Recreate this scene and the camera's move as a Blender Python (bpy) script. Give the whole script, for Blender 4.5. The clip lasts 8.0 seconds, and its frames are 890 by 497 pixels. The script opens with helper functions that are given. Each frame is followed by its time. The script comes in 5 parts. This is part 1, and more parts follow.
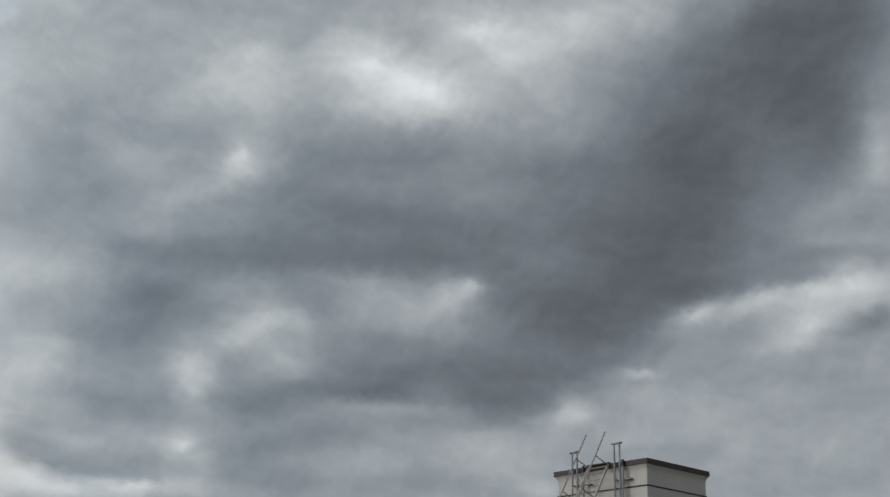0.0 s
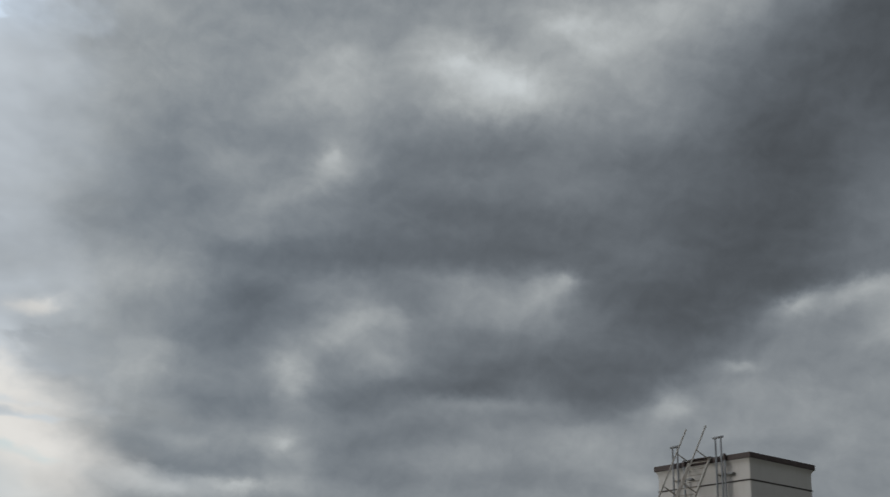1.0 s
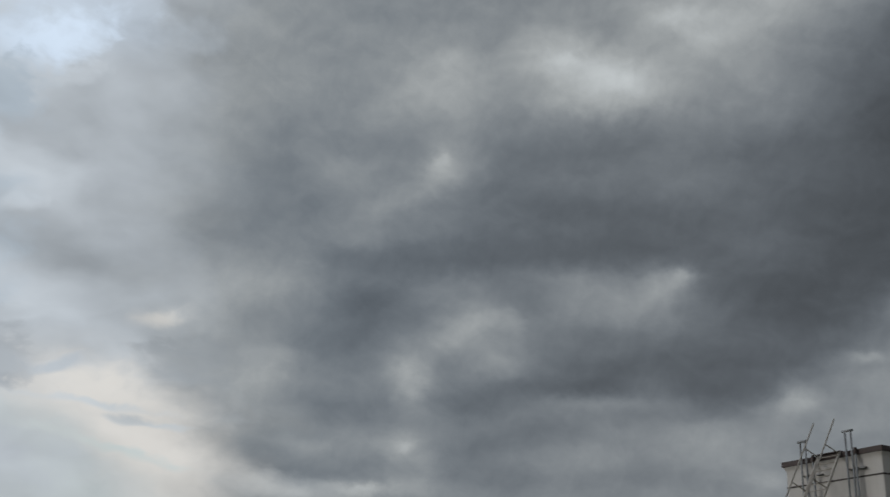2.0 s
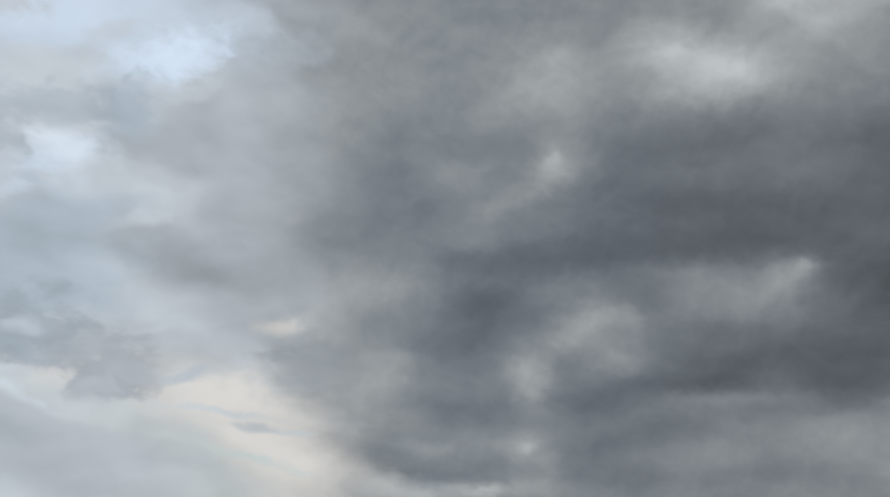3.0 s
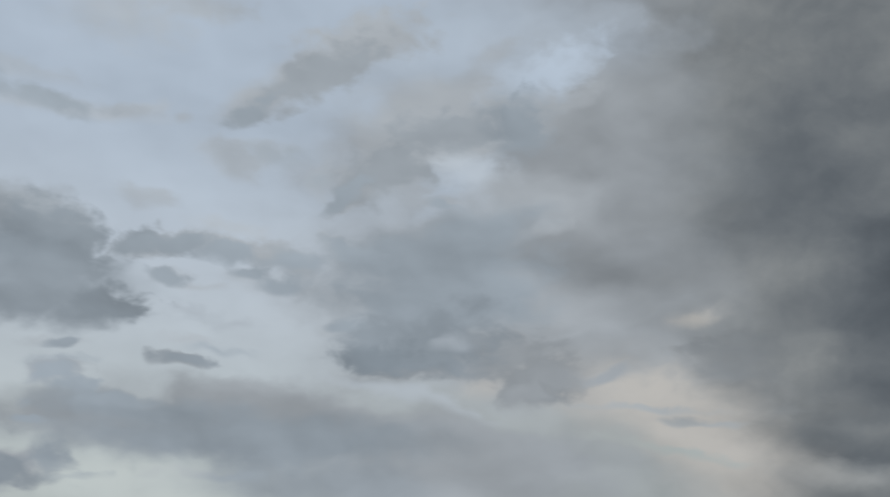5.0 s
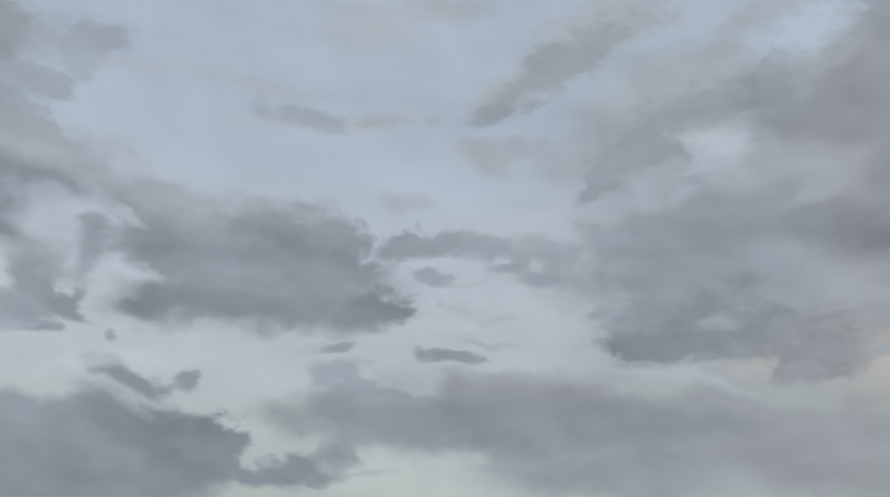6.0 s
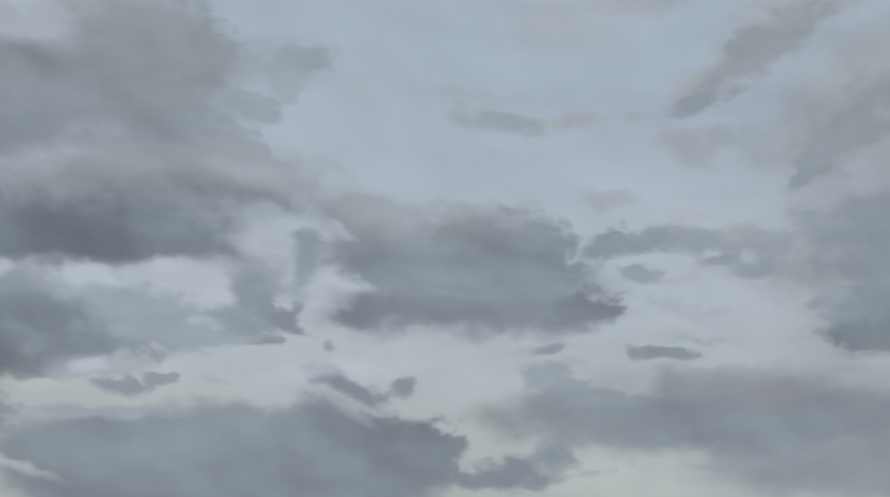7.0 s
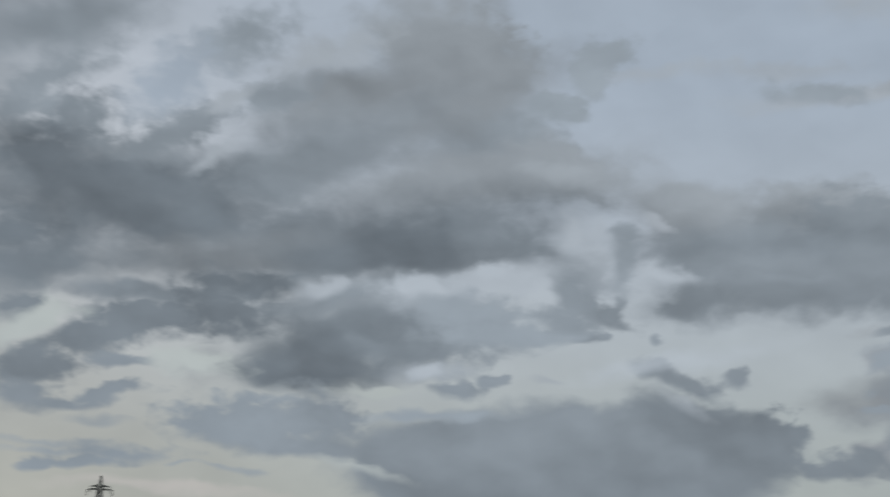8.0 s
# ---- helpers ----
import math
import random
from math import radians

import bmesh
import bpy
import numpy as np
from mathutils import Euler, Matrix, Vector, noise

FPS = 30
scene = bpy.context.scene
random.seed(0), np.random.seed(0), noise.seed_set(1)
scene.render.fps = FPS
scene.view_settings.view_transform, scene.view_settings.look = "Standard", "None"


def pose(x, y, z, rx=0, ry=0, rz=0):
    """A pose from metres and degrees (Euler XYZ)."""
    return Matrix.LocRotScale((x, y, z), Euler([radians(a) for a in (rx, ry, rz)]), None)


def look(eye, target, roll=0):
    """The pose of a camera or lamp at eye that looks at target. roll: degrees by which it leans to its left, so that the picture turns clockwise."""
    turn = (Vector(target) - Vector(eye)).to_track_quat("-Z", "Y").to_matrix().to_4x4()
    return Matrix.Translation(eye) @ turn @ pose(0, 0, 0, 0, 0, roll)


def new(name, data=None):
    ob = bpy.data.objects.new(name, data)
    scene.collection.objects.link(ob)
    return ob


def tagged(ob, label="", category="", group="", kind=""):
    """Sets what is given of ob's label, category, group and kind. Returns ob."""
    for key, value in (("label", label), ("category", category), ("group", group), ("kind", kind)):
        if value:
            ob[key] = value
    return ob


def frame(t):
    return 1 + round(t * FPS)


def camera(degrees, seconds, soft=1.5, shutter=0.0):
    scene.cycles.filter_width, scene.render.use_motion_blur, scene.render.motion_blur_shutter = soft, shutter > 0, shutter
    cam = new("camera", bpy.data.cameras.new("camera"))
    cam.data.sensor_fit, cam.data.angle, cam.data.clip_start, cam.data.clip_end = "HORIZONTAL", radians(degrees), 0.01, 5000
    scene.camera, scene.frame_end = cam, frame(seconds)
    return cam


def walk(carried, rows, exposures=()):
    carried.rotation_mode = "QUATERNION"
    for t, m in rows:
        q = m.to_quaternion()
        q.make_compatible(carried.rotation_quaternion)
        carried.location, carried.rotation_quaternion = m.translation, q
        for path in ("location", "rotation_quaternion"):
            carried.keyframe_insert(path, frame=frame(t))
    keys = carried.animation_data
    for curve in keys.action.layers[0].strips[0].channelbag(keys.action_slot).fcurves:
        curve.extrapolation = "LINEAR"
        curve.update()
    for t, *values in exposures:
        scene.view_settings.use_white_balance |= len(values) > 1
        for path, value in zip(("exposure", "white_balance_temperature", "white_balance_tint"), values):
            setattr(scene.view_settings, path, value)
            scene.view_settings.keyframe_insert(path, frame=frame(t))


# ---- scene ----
cam = camera(42.11, 8.0, shutter=0.3)

# the camera stands still and turns to its left: seconds, then pitch, lean and heading in degrees
TURNS = [
    (0.0, 110.999, -1.748, -0.671), (0.5, 110.809, -1.905, 1.548), (1.0, 110.661, -2.113, 4.136),
    (1.5, 110.602, -2.102, 7.103), (1.7, 110.544, -2.063, 8.346), (3.0, 110.356, -1.771, 16.262),
    (3.5, 109.999, -1.733, 20.021), (4.0, 109.872, -1.650, 24.695), (4.5, 109.737, -1.670, 30.422),
    (5.0, 109.550, -1.543, 37.434), (6.5, 108.471, -1.000, 56.622), (7.0, 108.560, -1.227, 61.680),
    (7.5, 108.553, -1.579, 68.812), (8.0, 107.990, -1.638, 78.066)]
EXPOSURES = [(0.0, 0.95), (0.5, 0.8), (1.0, 0.6), (1.5, 0.45), (3.0, 0.45), (3.5, 0.3), (4.0, 0.05), (4.5, -0.08), (5.0, -0.06), (6.5, -0.17), (8.0, -0.28)]
walk(cam, [(t, pose(0, 0, 1.6, p, lean, turn)) for t, p, lean, turn in TURNS], EXPOSURES)

# ---------------------------------------------------------------- sky
SUN_ELEVATION, SUN_HEADING = radians(24), radians(-100)   # behind the cloud deck, to the left of the first view

sun = new("sun", bpy.data.lights.new("sun", "SUN"))
sun.data.energy, sun.data.angle, sun.data.color = 0.6, radians(25), (1.0, 0.96, 0.9)
sun.matrix_world = look((math.sin(SUN_HEADING) * math.cos(SUN_ELEVATION) * 50, math.cos(SUN_HEADING) * math.cos(SUN_ELEVATION) * 50,
                         math.sin(SUN_ELEVATION) * 50), (0, 0, 0))

world = bpy.data.worlds.new("sky")
scene.world = world
world.use_nodes = True
tree = world.node_tree
tree.nodes.clear()
world.cycles.sampling_method, world.cycles.sample_map_resolution = "MANUAL", 256


def node(kind):
    return tree.nodes.new(kind)


def wire(a, b):
    tree.links.new(a, b)


def math_node(op, a, b=None, c=None):
    n = node("ShaderNodeMath")
    n.operation = op
    for i, v in enumerate((a, b, c)):
        if v is None:
            continue
        if isinstance(v, (int, float)):
            n.inputs[i].default_value = v
        else:
            wire(v, n.inputs[i])
    return n.outputs[0]


def vec_node(op, a, b=None, c=None, scale=None):
    n = node("ShaderNodeVectorMath")
    n.operation = op
    for i, v in enumerate((a, b, c)):
        if v is None:
            continue
        if isinstance(v, tuple):
            n.inputs[i].default_value = v
        else:
            wire(v, n.inputs[i])
    if scale is not None:
        n.inputs["Scale"].default_value = scale
    return n.outputs["Value" if op in ("DOT_PRODUCT", "LENGTH") else "Vector"]


def noise_node(vector, scale, detail, rough=0.55, lac=2.0, dist=0.0):
    n = node("ShaderNodeTexNoise")
    n.noise_dimensions = "2D"
    wire(vector, n.inputs["Vector"])
    n.inputs["Scale"].default_value, n.inputs["Detail"].default_value = scale, detail
    n.inputs["Roughness"].default_value, n.inputs["Lacunarity"].default_value = rough, lac
    n.inputs["Distortion"].default_value = dist
    return n


def ramp(value, lo, hi, to_lo=0.0, to_hi=1.0, smooth=True):
    n = node("ShaderNodeMapRange")
    n.interpolation_type = "SMOOTHSTEP" if smooth else "LINEAR"
    wire(value, n.inputs["Value"])
    for key, v in (("From Min", lo), ("From Max", hi), ("To Min", to_lo), ("To Max", to_hi)):
        n.inputs[key].default_value = v
    return n.outputs["Result"]


def mix(fac, a, b, blend="MIX"):
    n = node("ShaderNodeMixRGB")
    n.blend_type = blend
    for s, v in zip(n.inputs, (fac, a, b)):
        if isinstance(v, (int, float)):
            s.default_value = v
        elif isinstance(v, tuple):
            s.default_value = (*v, 1.0)
        else:
            wire(v, s)
    return n.outputs[0]


def linear(c):
    c = c / 255
    return c / 12.92 if c < 0.04045 else ((c + 0.055) / 1.055) ** 2.4


TINTS = {"pale": (-0.032, 0, 0.022), "grey": (-0.040, 0, 0.038), "storm": (-0.048, 0, 0.040), "slate": (-0.066, 0, 0.060), "rose": (-0.052, 0, 0.048),
         "air": (-0.050, 0, 0.050), "blue": (-0.070, 0.0, 0.078), "warm": (0.008, 0, -0.018), "green": (-0.038, 0.004, 0.004)}


def tone(v, tint="grey"):
    """The radiance of a bit of sky of brightness v (0 to 255, as seen) and tint; thick dark cloud is the bluer."""
    deep = 1 + max(0.0, 150 - v) / 130
    return tuple(linear(v * (1 + d * deep)) for d in TINTS[tint])


# the direction as heading and height in degrees, x to the right, y up
way = node("ShaderNodeTexCoord").outputs["Generated"]
split = node("ShaderNodeSeparateXYZ")
wire(way, split.inputs[0])
heading = math_node("MULTIPLY", math_node("ARCTAN2", split.outputs[0], split.outputs[1]), 57.2958)
height = math_node("MULTIPLY", math_node("ARCSINE", split.outputs[2]), 57.2958)
join = node("ShaderNodeCombineXYZ")
wire(heading, join.inputs[0]), wire(height, join.inputs[1])
plan = join.outputs[0]
drawn = vec_node("MULTIPLY", plan, (0.62, 1.0, 1.0))      # clouds lie flat, so their grain is wider than high

swirl = vec_node("SUBTRACT", noise_node(drawn, 0.16, 2.0).outputs["Color"], (0.5, 0.5, 0.5))
curl = vec_node("SUBTRACT", noise_node(drawn, 0.55, 2.5, 0.5).outputs["Color"], (0.5, 0.5, 0.5))
bent = vec_node("ADD", plan, vec_node("ADD", vec_node("MULTIPLY", swirl, (2.0, 1.4, 0)), vec_node("MULTIPLY", curl, (1.5, 1.0, 0))))
ruffled = vec_node("ADD", drawn, vec_node("SCALE", curl, scale=0.7))
billow = math_node("MULTIPLY_ADD", noise_node(ruffled, 0.5, 4.5, 0.5).outputs[0], 2.0, -1.0)
tuft = math_node("MULTIPLY_ADD", noise_node(ruffled, 1.4, 3.0, 0.5).outputs[0], 2.0, -1.0)
shake = node("ShaderNodeVectorMath")
shake.operation = "SCALE"
shake.inputs[0].default_value = (0.25, 0.16, 0.0)
wire(tuft, shake.inputs["Scale"])
warped = vec_node("ADD", bent, shake.outputs[0])
fluff = noise_node(ruffled, 0.2, 2.5, 0.45).outputs[0]
above = noise_node(vec_node("ADD", ruffled, (0.5, 1.0, 0.0)), 0.2, 2.5, 0.45).outputs[0]
crisp = noise_node(ruffled, 0.45, 3.0, 0.48).outputs[0]
crisp_above = noise_node(vec_node("ADD", ruffled, (0.2, 0.5, 0.0)), 0.45, 3.0, 0.48).outputs[0]
# crowns face the light above, bases turn from it
relief = math_node("MULTIPLY_ADD", math_node("SUBTRACT", fluff, above), 2.0, math_node("MULTIPLY_ADD", math_node("SUBTRACT", crisp, crisp_above), 0.8, 0.5))


# clear air: a physical sky, paled by haze that thickens and warms towards the horizon
air = node("ShaderNodeTexSky")
air.sky_type, air.sun_disc, air.sun_elevation, air.sun_rotation = "NISHITA", False, SUN_ELEVATION, SUN_HEADING
clear = vec_node("SCALE", air.outputs[0], scale=0.06)
haze = mix(ramp(height, 6, 19), mix(ramp(heading, -96, -72), tone(172, "green"), tone(190, "green")), mix(ramp(height, 15, 27), tone(203, "air"), tone(193, "blue")))
back = mix(0.9, clear, haze)
# the unbroken deck to the right and behind
deck = mix(relief, tone(80, "storm"), tone(150))
back = mix(ramp(heading, -38, -14), back, deck)
back = mix(ramp(heading, -108, -98, 1.0, 0.0), back, deck)
LOBES, CHUNK = [], 30     # lobes to a node group


def lobe(*place, **look_of_it):
    LOBES.append((place, look_of_it))


class Sector:
    """A stretch of sky from its far layer to its near ones, as a node group; each lobe of cloud lies over what is behind it."""

    def __init__(self, name):
        self.group = bpy.data.node_groups.new(name, "ShaderNodeTree")
        for key, kind in (("Behind", "Color"), ("Plan", "Vector"), ("Billow", "Float"), ("Tuft", "Float"), ("Relief", "Float")):
            self.group.interface.new_socket(key, in_out="INPUT", socket_type="NodeSocket" + kind)
        self.group.interface.new_socket("Colour", in_out="OUTPUT", socket_type="NodeSocketColor")
        self.group.interface.new_socket("Play", in_out="OUTPUT", socket_type="NodeSocketFloat")
        given = self.group.nodes.new("NodeGroupInput").outputs
        self.colour, self.axes = given["Behind"], {0: given["Plan"]}
        self.billow, self.tuft, self.relief = given["Billow"], given["Tuft"], given["Relief"]

    def turned(self, turn):
        """The plan in axes turned by so many degrees."""
        if turn not in self.axes:
            c, d = math.cos(radians(turn)), math.sin(radians(turn))
            a, b = vec_node("DOT_PRODUCT", self.axes[0], (c, d, 0.0)), vec_node("DOT_PRODUCT", self.axes[0], (-d, c, 0.0))
            n = node("ShaderNodeCombineXYZ")
            wire(a, n.inputs[0]), wire(b, n.inputs[1])
            self.axes[turn] = n.outputs[0]
        return self.axes[turn]

    def lobe(self, x, y, rx, ry, turn, v, tint="grey", cover=1.0, soft=0.5, ragged=0.8, top=0):
        """A lobe round heading x and height y, of half-axes rx, ry, turned; top: how much brighter its crown is than its base."""
        turn = 10 * round(turn / 10)
        c, d = math.cos(radians(turn)), math.sin(radians(turn))
        # a cloud thins a little where what is behind it is bright
        middle = vec_node("MULTIPLY_ADD", self.colour, (0.02, 0.02, 0.0), (-(c * x + d * y) / rx, -(c * y - d * x) / ry, 0.0))
        at = vec_node("MULTIPLY_ADD", self.turned(turn), (1 / rx, 1 / ry, 0.0), middle)
        away = math_node("MULTIPLY_ADD", self.billow if rx > 3.2 else self.tuft, ragged, vec_node("LENGTH", at))
        edge = ramp(away, 1 - soft, 1 + soft, cover, 0.0)
        body = tone(v, tint)
        if top:
            up = vec_node("DOT_PRODUCT", at, (0.0, 1.0, 0.0))
            body = mix(ramp(math_node("MULTIPLY_ADD", self.billow, -0.5, up), -0.8, 0.9), tone(v - top / 2, tint), tone(v + top / 2, tint))
        self.colour = mix(edge, self.colour, body)

    def close(self):
        """The play of light over the cloud's crowns and hollows, strongest on the thick dark cloud."""
        pale = node("ShaderNodeRGBToBW")
        wire(self.colour, pale.inputs[0])
        result = node("NodeGroupOutput")
        wire(self.colour, result.inputs["Colour"])
        wire(math_node("MULTIPLY_ADD", math_node("SUBTRACT", self.relief, 0.5), ramp(pale.outputs[0], 0.12, 0.55, 0.45, 0.1), 1.0), result.inputs["Play"])


def sky_between(lo, hi):
    """The light of the sky for headings from lo to hi, with every lobe that reaches into them."""
    global tree
    near = []
    for place, how in LOBES:
        x, rx, ry, slope = place[0], place[2], place[3], radians(place[4])
        reach = math.hypot(rx * math.cos(slope), ry * math.sin(slope)) * (2.0 + how.get("soft", 0.5)) + 3.0
        if lo - reach < x < hi + reach:
            near.append((place, how))
    whole, behind = tree, back
    for k in range(0, len(near), CHUNK):
        sector = Sector("sky_sector")
        tree = sector.group
        for place, how in near[k:k + CHUNK]:
            sector.lobe(*place, **how)
        sector.close()
        tree = whole
        n = node("ShaderNodeGroup")
        n.node_tree = sector.group
        for key, source in (("Behind", behind), ("Plan", warped), ("Billow", billow), ("Tuft", tuft), ("Relief", relief)):
            wire(source, n.inputs[key])
        behind = n.outputs["Colour"]
    light = node("ShaderNodeBackground")
    wire(n.outputs["Colour"], light.inputs["Color"]), wire(n.outputs["Play"], light.inputs["Strength"])
    return light.outputs[0]

# ---------------------------------------------------------------- clouds, far ones first
# deck over the first view
lobe(-20.6, 24.7, 14.37, 8.74, 10, 141, soft=1, ragged=0.35, tint="pale")
lobe(3.6, 9.9, 25.14, 4.60, 1, 124, soft=1, ragged=0.35, tint="pale")
lobe(-23.1, 27.7, 3.30, 4.14, 12, 143, soft=1, cover=0.8, ragged=0.5, tint="pale")
lobe(-16.8, 28.1, 4.99, 1.88, 18, 120, soft=1, cover=0.8, ragged=0.5, tint="pale")
lobe(-7.6, 31.5, 7.00, 1.36, 13, 115, soft=1, cover=0.9, ragged=0.5, tint="pale")
lobe(-8.6, 28.5, 4.05, 1.37, 5, 132, soft=1, cover=0.7, ragged=0.5, tint="pale")
lobe(-21.0, 20.6, 4.53, 1.86, 9, 122, soft=1, cover=0.7, ragged=0.5, tint="pale")
lobe(-16.1, 24.9, 4.60, 1.09, 22, 118, soft=1, cover=0.7, ragged=0.5, tint="pale")
lobe(-21.4, 22.7, 2.96, 0.69, 15, 134, soft=1, cover=0.6, ragged=0.75, tint="pale")
# bright rift above the rain cloud
lobe(-1.1, 29.6, 8.28, 2.07, 9, 146, soft=1, ragged=0.35, tint="pale")
lobe(-4.3, 29.1, 3.48, 1.16, 10, 146, soft=0.88, ragged=0.75, tint="pale")
lobe(3.4, 28.3, 5.37, 1.11, 0, 134, soft=1, cover=0.8, ragged=0.5, tint="pale")
# dark rain cloud
lobe(2.2, 24.1, 17.18, 4.21, 6, 91, tint="storm", soft=0.75, ragged=0.35)
lobe(-4.3, 20.7, 14.07, 1.82, 3, 88, tint="storm", soft=0.75, ragged=0.35)
lobe(-13.3, 19.2, 4.81, 0.72, 10, 88, tint="storm", soft=0.62, ragged=0.5)
lobe(-0.8, 15.3, 12.44, 3.63, 15, 90, tint="storm", soft=0.75, ragged=0.35)
lobe(-2.2, 14.4, 9.21, 1.05, 5, 83, tint="storm", soft=0.62, ragged=0.35)
lobe(-6.0, 11.5, 6.14, 1.23, 11, 88, tint="storm", soft=0.62, ragged=0.5)
lobe(-9.5, 12.8, 3.06, 0.82, 4, 88, tint="storm", soft=0.62, ragged=0.75)
lobe(-14.6, 16.3, 6.32, 1.90, 6, 95, tint="storm", soft=0.75, ragged=0.5)
lobe(-15.8, 12.9, 3.98, 1.60, 5, 105, tint="storm", soft=0.75, ragged=0.5)
lobe(-8.1, 9.4, 3.56, 0.91, 3, 101, tint="storm", soft=0.75, ragged=0.5)
lobe(-15.9, 10.0, 5.22, 0.78, 1, 111, soft=0.75, ragged=0.5, tint="pale")
lobe(-1.4, 9.2, 3.63, 0.70, 2, 111, soft=0.75, ragged=0.5, tint="pale")
lobe(-6.4, 24.8, 2.73, 0.84, 18, 105, tint="storm", soft=1, cover=0.7, ragged=0.75)
lobe(-4.1, 22.3, 3.63, 0.62, 3, 85, tint="storm", soft=1, cover=0.7, ragged=0.75)
lobe(3.5, 21.0, 5.40, 0.84, 5, 79, tint="storm", soft=1, cover=0.8, ragged=0.5)
lobe(-9.1, 21.0, 3.54, 0.56, 0, 103, tint="storm", soft=1, cover=0.6, ragged=0.75)
# grey curtain beside the rain cloud
lobe(-31.9, 18.4, 9.66, 9.23, 4, 166, soft=1, ragged=0.35)
lobe(-21.9, 30.4, 6.08, 4.35, 0, 127, soft=1, ragged=0.5)
lobe(-23.4, 25.2, 3.71, 7.25, 1, 134, soft=1, ragged=0.35)
lobe(-18.8, 27.4, 5.23, 4.18, -19, 104, tint="storm", soft=1, ragged=0.5)
lobe(-21.9, 23.0, 3.92, 5.09, -18, 107, tint="storm", soft=1, ragged=0.5)
lobe(-22.7, 20.1, 2.69, 1.41, 1, 100, tint="storm", soft=0.75, ragged=0.75)
lobe(-14.8, 27.8, 3.85, 2.54, 24, 116, tint="storm", soft=1, ragged=0.5)
lobe(-17.0, 21.8, 2.08, 1.67, -1, 118, tint="storm", soft=1, ragged=0.75)
lobe(-16.4, 24.3, 1.79, 0.73, 17, 127, tint="storm", soft=1, cover=0.7, ragged=0.75)
lobe(-20.0, 17.4, 3.80, 1.57, 0, 132, soft=0.88, ragged=0.5)
lobe(-10.9, 31.0, 3.65, 1.06, 2, 111, tint="storm", soft=0.88, ragged=0.75)
lobe(-11.0, 25.0, 1.69, 0.45, 36, 143, soft=0.88, ragged=0.75)
lobe(-13.1, 23.6, 2.60, 0.50, 25, 134, soft=1, ragged=0.75)
lobe(-5.4, 29.4, 2.26, 0.90, 11, 145, soft=0.75, ragged=0.75)
# dark rain cloud, its near edge
lobe(-7.1, 23.5, 5.31, 2.15, 3, 82, tint="storm", soft=0.75, ragged=0.5)
lobe(-9.3, 20.1, 7.27, 1.63, 4, 75, tint="storm", soft=0.75, ragged=0.35)
lobe(-15.9, 19.1, 2.33, 0.56, 4, 82, tint="storm", soft=0.62, ragged=0.75)
lobe(-16.6, 17.1, 3.74, 1.94, -1, 91, tint="storm", soft=0.75, ragged=0.5)
lobe(-13.4, 17.5, 2.55, 1.10, -2, 84, tint="storm", soft=0.75, ragged=0.75)
lobe(-17.2, 14.3, 3.41, 1.66, -0, 95, tint="storm", soft=0.75, ragged=0.75)
lobe(-15.3, 12.6, 3.60, 1.37, -8, 93, tint="storm", soft=0.62, ragged=0.5)
lobe(-5.6, 15.0, 3.93, 2.37, 7, 86, tint="storm", soft=0.75, ragged=0.5)
lobe(-8.4, 13.0, 4.77, 1.07, -0, 86, tint="storm", soft=0.62, ragged=0.5)
lobe(-8.1, 10.4, 3.39, 0.94, 7, 91, tint="storm", soft=0.62, ragged=0.5)
lobe(-15.3, 10.5, 6.04, 1.08, -0, 107, tint="storm", soft=0.62, ragged=0.5)
lobe(-18.1, 10.2, 3.05, 0.76, -7, 98, tint="storm", soft=0.5, ragged=0.75)
lobe(-15.6, 9.3, 3.81, 0.43, -4, 100, tint="storm", soft=0.5, ragged=0.5)
lobe(-11.9, 8.6, 2.38, 0.53, -0, 114, soft=0.62, ragged=0.75)
lobe(-19.5, 12.9, 2.27, 1.38, 0, 127, soft=0.88, ragged=0.75)
lobe(-22.9, 13.4, 2.01, 1.11, -9, 118, soft=0.62, ragged=0.75)
lobe(-23.2, 14.2, 2.31, 0.72, 1, 114, soft=0.62, ragged=0.75)
lobe(1.6, 24.6, 8.64, 2.52, 5, 90, tint="storm", soft=1, ragged=0.4)
lobe(1.1, 21.5, 9.97, 1.69, 4, 83, tint="storm", soft=1, ragged=0.4)
lobe(-0.5, 16.4, 5.84, 1.68, 10, 87, tint="storm", soft=1, ragged=0.4)
# breaks in the rain cloud
lobe(-10.9, 25.0, 2.03, 0.63, 44, 134, tint="grey", soft=0.88, ragged=0.75)
lobe(-9.7, 24.3, 2.67, 1.12, 24, 122, soft=1, cover=0.8, ragged=0.75, tint="pale")
lobe(-13.5, 22.9, 4.03, 0.72, 28, 124, tint="grey", soft=1, ragged=0.5)
lobe(-16.4, 21.0, 2.50, 1.10, 27, 124, soft=1, cover=0.7, ragged=0.75, tint="pale")
lobe(-0.6, 18.2, 4.14, 1.24, 6, 134, soft=1, ragged=0.5, tint="pale")
lobe(-8.7, 16.8, 3.14, 1.00, 18, 143, soft=0.75, ragged=0.75, tint="pale")
lobe(-8.2, 17.6, 1.58, 0.45, 24, 148, soft=0.62, ragged=0.75, tint="pale")
lobe(-11.0, 16.2, 1.40, 0.44, 17, 153, soft=0.62, ragged=0.75, tint="pale")
lobe(-7.4, 15.0, 2.28, 1.11, 4, 108, soft=1, cover=0.7, ragged=0.75, tint="pale")
lobe(-12.3, 14.2, 1.26, 1.27, 25, 141, soft=0.75, ragged=0.75, tint="pale")
